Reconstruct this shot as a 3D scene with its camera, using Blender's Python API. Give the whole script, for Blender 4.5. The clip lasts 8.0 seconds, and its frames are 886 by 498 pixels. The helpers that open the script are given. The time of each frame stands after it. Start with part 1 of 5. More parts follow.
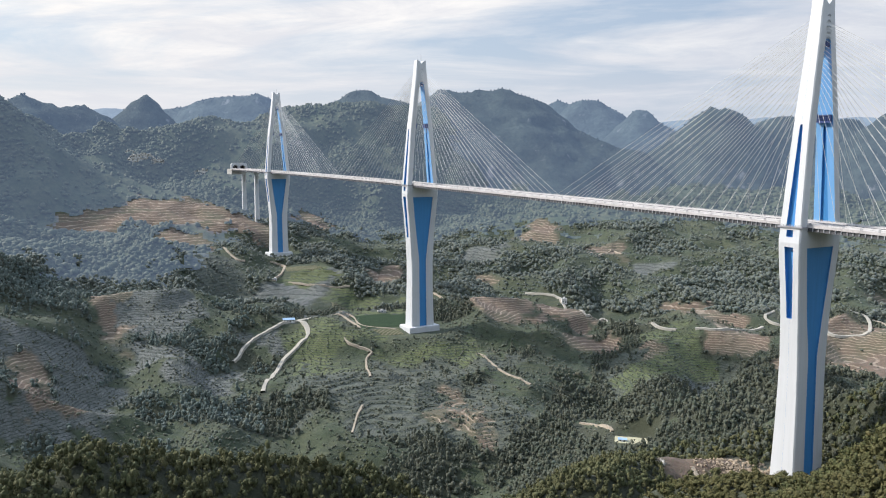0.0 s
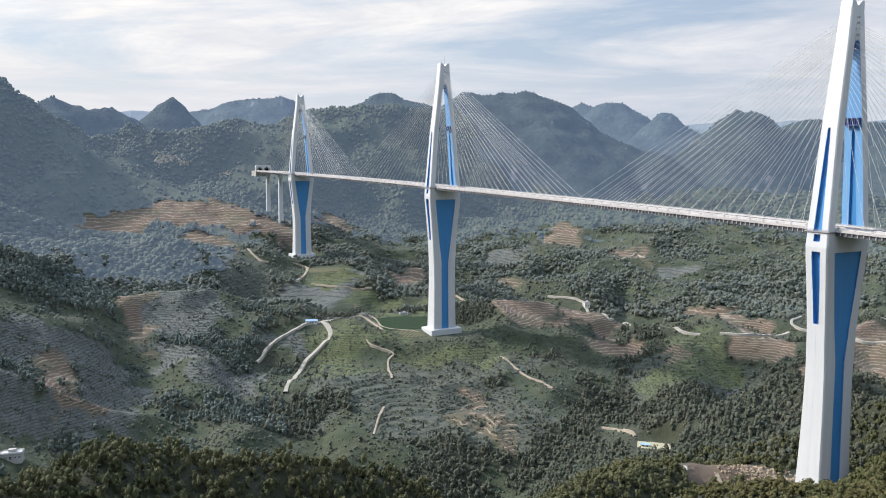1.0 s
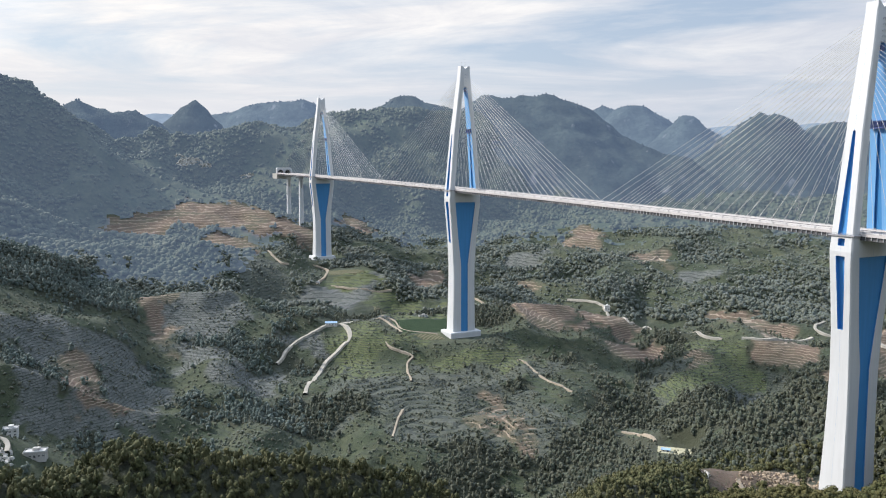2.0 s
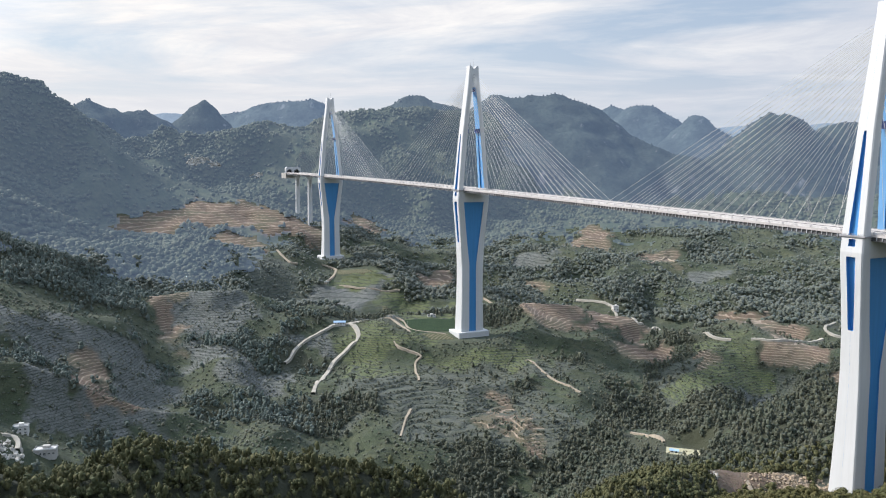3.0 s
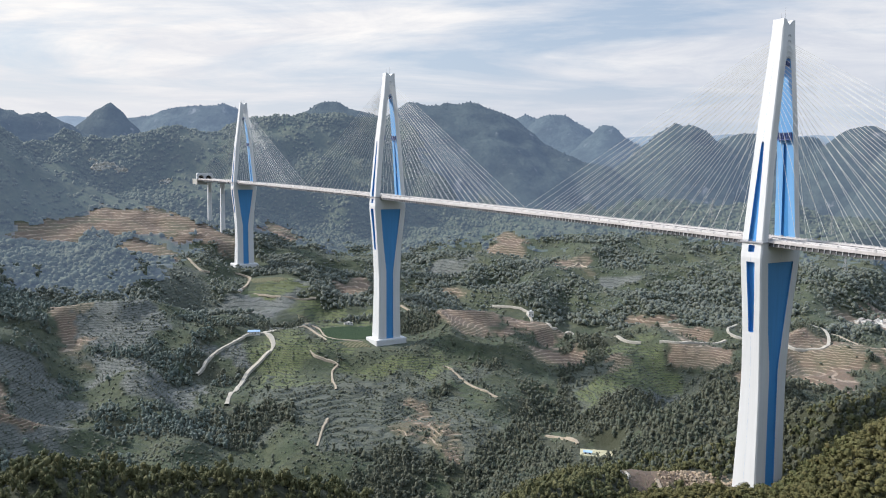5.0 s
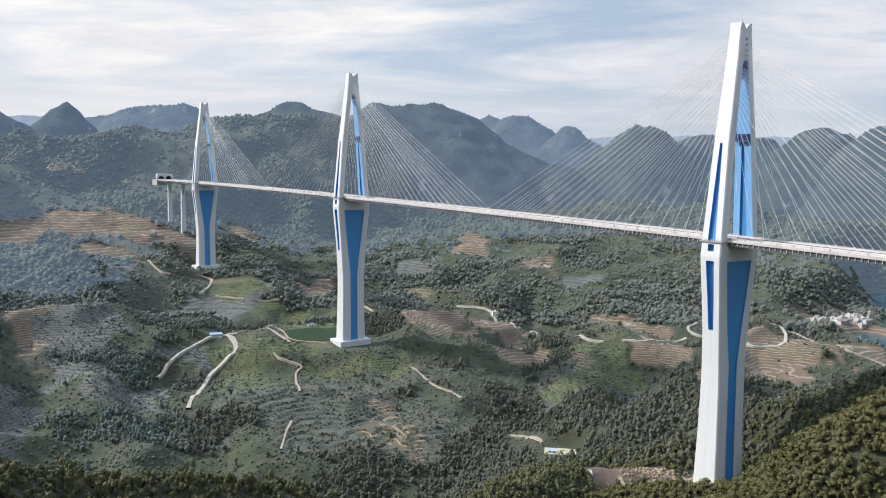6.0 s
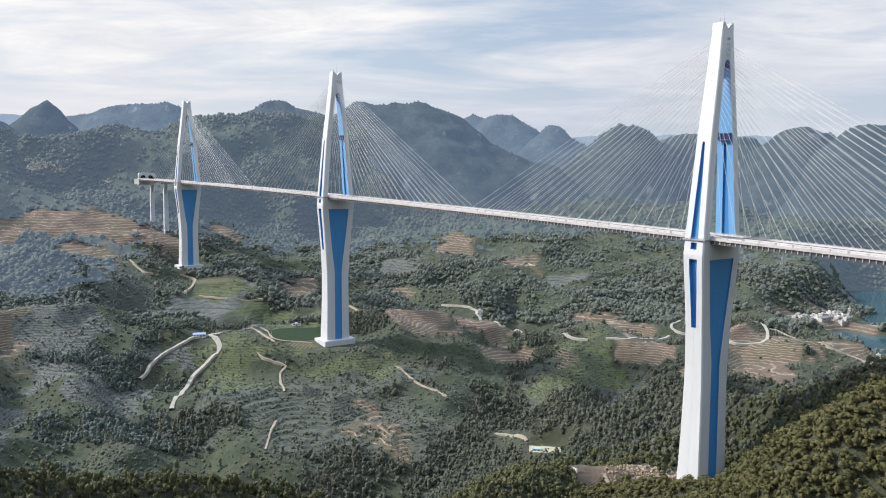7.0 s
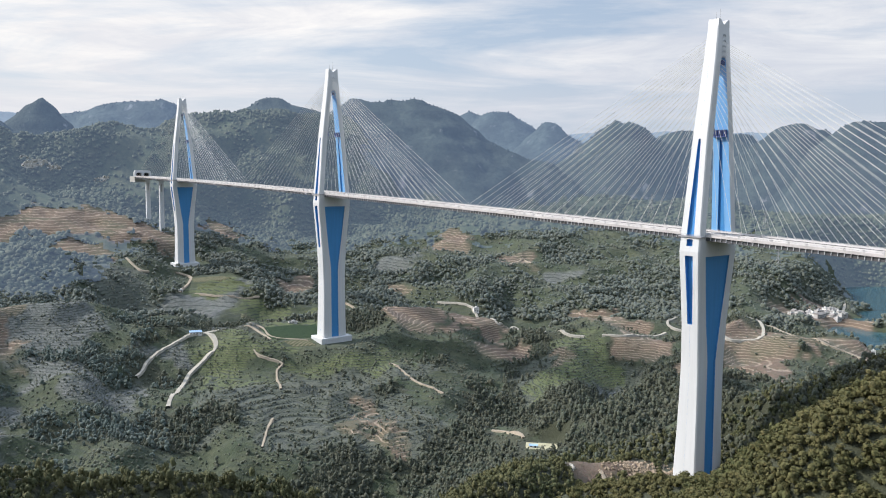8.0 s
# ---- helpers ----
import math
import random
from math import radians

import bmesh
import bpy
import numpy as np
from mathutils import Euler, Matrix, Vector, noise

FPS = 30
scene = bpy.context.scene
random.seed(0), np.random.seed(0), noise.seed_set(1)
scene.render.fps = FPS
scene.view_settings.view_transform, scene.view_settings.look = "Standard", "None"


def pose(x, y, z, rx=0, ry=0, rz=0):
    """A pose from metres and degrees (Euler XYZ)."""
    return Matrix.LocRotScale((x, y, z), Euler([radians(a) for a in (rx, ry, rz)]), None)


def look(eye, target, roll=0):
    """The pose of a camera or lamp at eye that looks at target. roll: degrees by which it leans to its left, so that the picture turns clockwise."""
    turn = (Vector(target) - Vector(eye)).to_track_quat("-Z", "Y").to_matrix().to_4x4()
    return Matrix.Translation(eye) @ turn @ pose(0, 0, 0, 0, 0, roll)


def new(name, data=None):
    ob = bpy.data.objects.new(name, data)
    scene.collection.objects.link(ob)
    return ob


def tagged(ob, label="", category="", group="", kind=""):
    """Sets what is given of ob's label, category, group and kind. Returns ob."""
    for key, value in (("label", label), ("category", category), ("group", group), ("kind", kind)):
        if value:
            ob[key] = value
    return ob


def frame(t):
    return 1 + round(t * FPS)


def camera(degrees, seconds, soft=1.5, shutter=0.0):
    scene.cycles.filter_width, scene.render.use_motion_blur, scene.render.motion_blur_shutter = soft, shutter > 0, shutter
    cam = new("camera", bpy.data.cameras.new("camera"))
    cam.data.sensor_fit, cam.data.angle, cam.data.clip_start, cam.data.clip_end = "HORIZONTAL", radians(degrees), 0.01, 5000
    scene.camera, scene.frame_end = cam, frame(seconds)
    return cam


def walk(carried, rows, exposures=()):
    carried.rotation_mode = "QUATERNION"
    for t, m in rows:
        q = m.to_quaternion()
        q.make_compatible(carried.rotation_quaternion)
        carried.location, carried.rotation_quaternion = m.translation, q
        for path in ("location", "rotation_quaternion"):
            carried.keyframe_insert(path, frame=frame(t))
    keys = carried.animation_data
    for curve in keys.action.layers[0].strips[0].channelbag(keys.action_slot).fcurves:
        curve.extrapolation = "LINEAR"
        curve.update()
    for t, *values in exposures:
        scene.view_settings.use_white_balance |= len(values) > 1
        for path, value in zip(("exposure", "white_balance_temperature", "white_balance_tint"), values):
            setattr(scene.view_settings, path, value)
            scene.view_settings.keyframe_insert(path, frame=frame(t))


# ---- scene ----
# ---------------------------------------------------------------- camera
# World: x to the right, y ahead, metres; the eye stands 300 m above the valley datum.
EYE = 300.0
cam = camera(59.0, 8.0, soft=1.1)
ROWS = [  # seconds, yaw, pitch, roll
    (0.0, 6.425, -6.722, 0.250),
    (0.5, 7.412, -6.624, 0.357),
    (1.0, 8.076, -6.544, 0.402),
    (1.5, 8.843, -6.400, 0.423),
    (3.0, 10.137, -6.378, 0.534),
    (3.5, 10.010, -6.478, 0.492),
    (4.0, 9.475, -6.431, 0.460),
    (4.5, 6.485, -5.979, 0.837),
    (5.0, 4.038, -5.786, 0.921),
    (6.5, 0.714, -5.693, 0.936),
    (7.0, 0.270, -5.758, 0.891),
    (7.5, 0.122, -5.858, 0.841),
    (8.0, 0.000, -5.960, 0.819),
]
walk(cam, [(t, pose(0, 0, EYE, 0, 0, yaw) @ pose(0, 0, 0, 90 + pitch, 0, 0) @ pose(0, 0, 0, 0, 0, roll)) for t, yaw, pitch, roll in ROWS])

# ---------------------------------------------------------------- sky, sun, exposure
SUN_AZ, SUN_EL = -83.0, 38.0        # degrees to the right of +y, and above the horizon
world = bpy.data.worlds.new("sky")
scene.world = world
world.use_nodes = True
wn, wl = world.node_tree.nodes, world.node_tree.links
wn.clear()


def wnode(kind, **kw):
    n = wn.new(kind)
    for k, v in kw.items():
        n.inputs[k].default_value = v
    return n


w_out = wn.new("ShaderNodeOutputWorld")
w_bg = wnode("ShaderNodeBackground", Strength=1.3)
sky = wn.new("ShaderNodeTexSky")
sky.sky_type, sky.sun_disc = "NISHITA", False
sky.sun_elevation, sky.sun_rotation = radians(SUN_EL), radians(SUN_AZ)
sky.altitude, sky.air_density, sky.dust_density = 900, 1.0, 2.5
dim = wn.new("ShaderNodeVectorMath")
dim.operation = "SCALE"
dim.inputs[3].default_value = 0.085
wl.new(sky.outputs[0], dim.inputs[0])
tc = wn.new("ShaderNodeTexCoord")
sep = wn.new("ShaderNodeSeparateXYZ")
wl.new(tc.outputs["Generated"], sep.inputs[0])


def wmath(op, a, b=None, clamp=False):
    n = wn.new("ShaderNodeMath")
    n.operation, n.use_clamp = op, clamp
    for i, v in enumerate((a, b)):
        if v is None:
            continue
        if isinstance(v, (int, float)):
            n.inputs[i].default_value = v
        else:
            wl.new(v, n.inputs[i])
    return n.outputs[0]


# cloud sheet: the direction is thrown onto a high flat layer, so that the streaks thin out towards the horizon
up = wmath("ADD", wmath("MAXIMUM", sep.outputs[2], 0.0), 0.07)
comb = wn.new("ShaderNodeCombineXYZ")
wl.new(wmath("DIVIDE", sep.outputs[0], up), comb.inputs[0])
wl.new(wmath("DIVIDE", sep.outputs[1], up), comb.inputs[1])


def clouds(scale, stretch, detail, rough, seed, distort=0.3, drift=0.0):
    mp = wn.new("ShaderNodeMapping")
    mp.inputs["Scale"].default_value = stretch
    mp.inputs["Location"].default_value = (seed - drift, seed * 0.7, 0)
    wl.new(comb.outputs[0], mp.inputs[0])
    nz = wnode("ShaderNodeTexNoise", Scale=scale, Detail=detail, Roughness=rough, Distortion=distort)
    wl.new(mp.outputs[0], nz.inputs["Vector"])
    return nz.outputs[0]


def wramp(v, stops):
    n = wn.new("ShaderNodeValToRGB")
    e = n.color_ramp.elements
    while len(e) > 1:
        e.remove(e[0])
    e[0].position, e[0].color = stops[0][0], (*stops[0][1], 1)
    for p, c in stops[1:]:
        x = e.new(p)
        x.color = (*c, 1)
    wl.new(v, n.inputs[0])
    return n.outputs[0]


def wmix(f, a, b):
    n = wn.new("ShaderNodeMix")
    n.data_type = "RGBA"
    for i, v in ((0, f), (6, a), (7, b)):
        if isinstance(v, tuple):
            n.inputs[i].default_value = (*v, 1)
        elif isinstance(v, (int, float)):
            n.inputs[i].default_value = v
        else:
            wl.new(v, n.inputs[i])
    return n.outputs[2]


cover = wramp(clouds(0.42, (0.9, 1.15, 1), 9, 0.60, 3.0, 0.5, 1.3), [(0.41, (0, 0, 0)), (0.56, (1, 1, 1))])
puffs = wramp(clouds(1.1, (0.9, 1.1, 1), 10, 0.66, 11.0, 0.8), [(0.38, (0, 0, 0)), (0.66, (1, 1, 1))])
body = wmix(puffs, (0.625, 0.635, 0.67), (0.81, 0.79, 0.77))
low = wramp(sep.outputs[2], [(0.0, (1, 1, 1)), (0.085, (0.9, 0.9, 0.9)), (0.125, (0.25, 0.25, 0.25)), (0.20, (0, 0, 0))])
clear = wmix(0.65, dim.outputs[0], (0.49, 0.58, 0.69))
zenith = wramp(sep.outputs[2], [(0.30, (0, 0, 0)), (0.62, (1, 1, 1))])
open_sky = wmix(wmath("MULTIPLY", zenith, 0.8), cover, (0.12, 0.12, 0.12))
veil = wmix(open_sky, wmix(zenith, clear, (0.54, 0.69, 0.94)), body)
misty = wmix(wmath("MULTIPLY", low, 0.70), veil, (0.565, 0.585, 0.63))
# thin cloud glows on the sun's side
near_sun = wn.new("ShaderNodeVectorMath")
near_sun.operation = "DOT_PRODUCT"
near_sun.inputs[1].default_value = (math.sin(radians(SUN_AZ)) * math.cos(radians(SUN_EL)), math.cos(radians(SUN_AZ)) * math.cos(radians(SUN_EL)), math.sin(radians(SUN_EL)))
wl.new(tc.outputs["Generated"], near_sun.inputs[0])
shine = wramp(near_sun.outputs["Value"], [(0.0, (0.84, 0.87, 0.92)), (0.35, (0.98, 0.98, 0.99)), (0.62, (1.06, 1.04, 1.02)), (0.80, (1.7, 1.6, 1.5)), (1.0, (3.0, 2.8, 2.5))])
glow = wn.new("ShaderNodeVectorMath")
glow.operation = "MULTIPLY"
wl.new(misty, glow.inputs[0])
wl.new(shine, glow.inputs[1])
wl.new(glow.outputs[0], w_bg.inputs[0])
wl.new(w_bg.outputs[0], w_out.inputs[0])

sun_data = bpy.data.lights.new("sun", "SUN")
sun_data.energy, sun_data.angle, sun_data.color = 5.0, radians(4), (1.0, 0.94, 0.89)
sun = new("sun", sun_data)
sa, se = radians(SUN_AZ), radians(SUN_EL)
sun.matrix_world = look((0, 0, 900), (-math.sin(sa) * math.cos(se), -math.cos(sa) * math.cos(se), 900 - math.sin(se)))
# ---------------------------------------------------------------- the lie of the land
def lattice(i, j, seed):
    h = (i.astype(np.int64) * 374761393 + j.astype(np.int64) * 668265263 + seed * 974634777) & 0xFFFFFFFF
    h = ((h ^ (h >> 13)) * 1274126177) & 0xFFFFFFFF
    return ((h ^ (h >> 16)) & 0xFFFF) / 65535.0


def value_noise(x, y, seed):
    i, j = np.floor(x), np.floor(y)
    u, v = x - i, y - j
    u, v = u * u * (3 - 2 * u), v * v * (3 - 2 * v)
    a, b = lattice(i, j, seed), lattice(i + 1, j, seed)
    c, d = lattice(i, j + 1, seed), lattice(i + 1, j + 1, seed)
    return (a + (b - a) * u) * (1 - v) + (c + (d - c) * u) * v - 0.5


def fbm(x, y, size, octaves=4, seed=0, gain=0.5):
    total, amp, f = 0.0, 1.0, 1.0 / size
    for k in range(octaves):
        total = total + amp * value_noise(x * f * 1.0 + 17.3 * k, y * f - 9.1 * k, seed + k)
        amp, f = amp * gain, f * 2.03
    return total * 2


def smooth(a, b, x):
    t = np.clip((x - a) / (b - a), 0, 1)
    return t * t * (3 - 2 * t)


def polar(az, d):
    return d * math.sin(radians(az)), d * math.cos(radians(az))


def hill(x, y, az, d, top, slope, round_, long_=1.0, turn=0.0):
    """A rounded cone of that top and slope; long_ draws it out along the bearing turn."""
    cx, cy = polar(az, d)
    s, c = math.sin(radians(turn)), math.cos(radians(turn))
    u, v = ((x - cx) * s + (y - cy) * c) / long_, (x - cx) * c - (y - cy) * s
    return top - slope * (np.sqrt(u * u + v * v + round_ * round_) - round_)


def ridge(x, y, crest, slope, round_):
    """A crest line through (bearing, distance, height), falling off on both sides."""
    best = None
    pts = [(*polar(a, d), z) for a, d, z in crest]
    for (ax, ay, az), (bx, by, bz) in zip(pts, pts[1:]):
        dx, dy = bx - ax, by - ay
        t = np.clip(((x - ax) * dx + (y - ay) * dy) / (dx * dx + dy * dy), 0, 1)
        r = np.hypot(x - ax - t * dx, y - ay - t * dy)
        h = az + t * (bz - az) - slope * (np.sqrt(r * r + round_ * round_) - round_)
        best = h if best is None else np.maximum(best, h)
    return best


LAND_USE = []      # kind, bearing, distance, half-width across, half-length away


def patches(kind, *rows):
    LAND_USE.extend((kind, *row) for row in rows)


patches("bare", (-30.7, 1606, 63, 49), (-28.3, 1655, 71, 47), (-25.7, 1697, 104, 51), (-24.1, 1625, 105, 52), (-21.8, 1589, 69, 32), (-25.3, 1499, 48, 44), (-15.7, 1777, 38, 76), (22.0, 993, 40, 41), (22.6, 924, 37, 50), (19.0, 962, 42, 29), (24.5, 986, 32, 22), (26.1, 1028, 56, 28))
patches("bare", (21.5, 1050, 34, 16), (11.5, 1213, 53, 25), (15.2, 1005, 40, 14), (-1.6, 1088, 44, 38), (-10.7, 1445, 25, 47), (-6.2, 826, 13, 30), (-5.2, 762, 12, 28), (0.7, 1630, 37, 87), (5.4, 1487, 32, 45), (-29.4, 1056, 17, 82), (-35.2, 847, 16, 37), (-33.9, 797, 17, 10))
patches("bare", (4.4, 1023, 30, 19), (7.9, 966, 11, 28), (25.6, 1445, 47, 10), (2.8, 1113, 32, 63), (-3.5, 1302, 28, 19), (15.0, 568, 62, 32))
patches("stone", (-26.6, 1046, 42, 57), (-32.6, 800, 42, 36), (-23.5, 908, 30, 42), (-18.8, 1000, 33, 27), (-18.2, 1285, 65, 53), (-37.0, 783, 35, 17), (-15.7, 1343, 49, 43))
patches("stone", (-38.2, 875, 38, 26), (-26.7, 943, 42, 33), (-38.9, 799, 23, 12))
patches("stone", (-34.0, 905, 60, 28), (-31.2, 856, 36, 24), (-38.6, 880, 40, 30), (-17.0, 1305, 50, 30), (-14.0, 1082, 40, 20), (11.0, 930, 30, 40), (8.7, 1420, 40, 30), (-3.2, 1440, 40, 36))
patches("crop", (-15.3, 956, 42, 63), (-10.3, 1285, 32, 16), (9.6, 954, 39, 63), (-16.0, 1365, 44, 25), (6.7, 912, 20, 32), (-35.4, 724, 27, 10), (-6.8, 936, 62, 17), (-12.5, 988, 29, 18), (-11.7, 1279, 56, 16), (11.6, 956, 28, 26), (29.1, 1415, 30, 50))
patches("weed", (-11.7, 863, 38, 52), (-7.2, 872, 39, 44), (-9.3, 801, 42, 24), (-14.5, 839, 37, 48), (-10.9, 766, 52, 28), (-5.0, 915, 52, 30), (-3.2, 800, 40, 60), (-9.6, 745, 40, 18), (-22.6, 1353, 49, 67), (7.0, 930, 40, 50), (12.5, 950, 50, 30))
patches("plot", (-11.1, 1067, 48, 44))
patches("wood", (-28.0, 1376, 54, 95), (-36.3, 1065, 85, 76), (-32.0, 906, 33, 29), (-38.2, 834, 24, 32), (15.3, 694, 57, 41), (0.9, 753, 43, 29), (-20.3, 805, 62, 24), (5.1, 883, 16, 49), (-19.6, 831, 31, 18), (-2.5, 731, 45, 17), (3.1, 674, 31, 26), (-7.6, 720, 27, 12))
patches("wood", (-26.1, 826, 49, 17), (-14.1, 1254, 27, 29), (-18.8, 982, 13, 20), (6.6, 1041, 46, 32), (-5.9, 924, 34, 14), (-3.4, 857, 38, 21), (4.1, 1234, 36, 42), (-21.9, 951, 42, 18), (-25.9, 973, 35, 32), (22.5, 505, 60, 60))
patches("wood", (11, 700, 60, 30), (14.5, 722, 52, 42), (17.2, 690, 45, 50), (1.2, 740, 45, 28), (-2.5, 712, 40, 20), (3.6, 712, 36, 30), (-28, 1400, 80, 70), (-31, 1290, 90, 110), (-33.5, 1150, 110, 80), (-26, 1290, 40, 60))
patches("bare", (12.6, 1108, 46, 34), (14.6, 1030, 40, 22), (22, 1010, 62, 58), (27.2, 1050, 50, 26))
patches("yard", (26.6, 1345, 50, 45), (24.8, 1365, 42, 28), (26.9, 1420, 36, 34))


def cover(x, y, kinds):
    """0..1: how far x, y lies inside the patches of those kinds, with ragged edges."""
    wx, wy = x + 24 * fbm(x, y, 46, 4, 61, 0.6), y + 24 * fbm(x, y, 46, 4, 67, 0.6)
    best = np.zeros_like(x, float)
    for kind, az, d, w, l in LAND_USE:
        if kind not in kinds:
            continue
        cx, cy = polar(az, d)
        s, c = math.sin(radians(az)), math.cos(radians(az))
        u, v = ((wx - cx) * c - (wy - cy) * s) / w, ((wx - cx) * s + (wy - cy) * c) / l
        best = np.maximum(best, smooth(1.12, 0.84, (u ** 4 + v ** 4) ** 0.25))
    return best


def wooded(x, y):
    """0..1: how thickly trees stand, before fields, roads and houses are left out."""
    r = np.hypot(x, y)
    near = np.where(r < 640, 1.0, 0.0)
    grove = cover(x, y, ("wood",))
    sides = 0.035 + 0.9 * smooth(0.16, 0.30, fbm(x, y, 120, 5, 91, 0.6)) + 1.2 * grove
    middle = 0.05 + 0.95 * smooth(-0.30, -0.16, fbm(x, y, 170, 5, 97, 0.6)) + 0.9 * grove
    ridges = 0.92 - 0.75 * smooth(0.12, 0.34, fbm(x, y, 230, 5, 99, 0.6))
    w = np.where(r < 640, near, np.where(r < 1125, sides, np.where(r < 1680, middle, ridges)))
    return np.clip(w, 0, 1) * (1 - cover(x, y, ("bare", "stone", "crop", "plot", "yard"))) * (1 - 0.85 * cover(x, y, ("weed",)))


def past_haze_line(x, y):
    """True past an uneven line, on distant ridges and left hills that carry painted haze."""
    # the line comes nearer on the left, where thicker haze is imitated
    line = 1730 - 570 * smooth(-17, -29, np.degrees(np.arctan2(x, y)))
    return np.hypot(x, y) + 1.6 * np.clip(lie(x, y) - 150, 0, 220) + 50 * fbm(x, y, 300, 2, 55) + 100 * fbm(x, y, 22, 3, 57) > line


STEP = 2.3


def dale(x, y, line, depth, width):
    """How deep a small valley along the line of (bearing, distance) cuts in."""
    best = None
    pts = [polar(a, d) for a, d in line]
    for (ax, ay), (bx, by) in zip(pts, pts[1:]):
        dx, dy = bx - ax, by - ay
        t = np.clip(((x - ax) * dx + (y - ay) * dy) / (dx * dx + dy * dy), 0, 1)
        r = np.hypot(x - ax - t * dx, y - ay - t * dy)
        best = r if best is None else np.minimum(best, r)
    return depth * np.exp(-(best / width) ** 2)


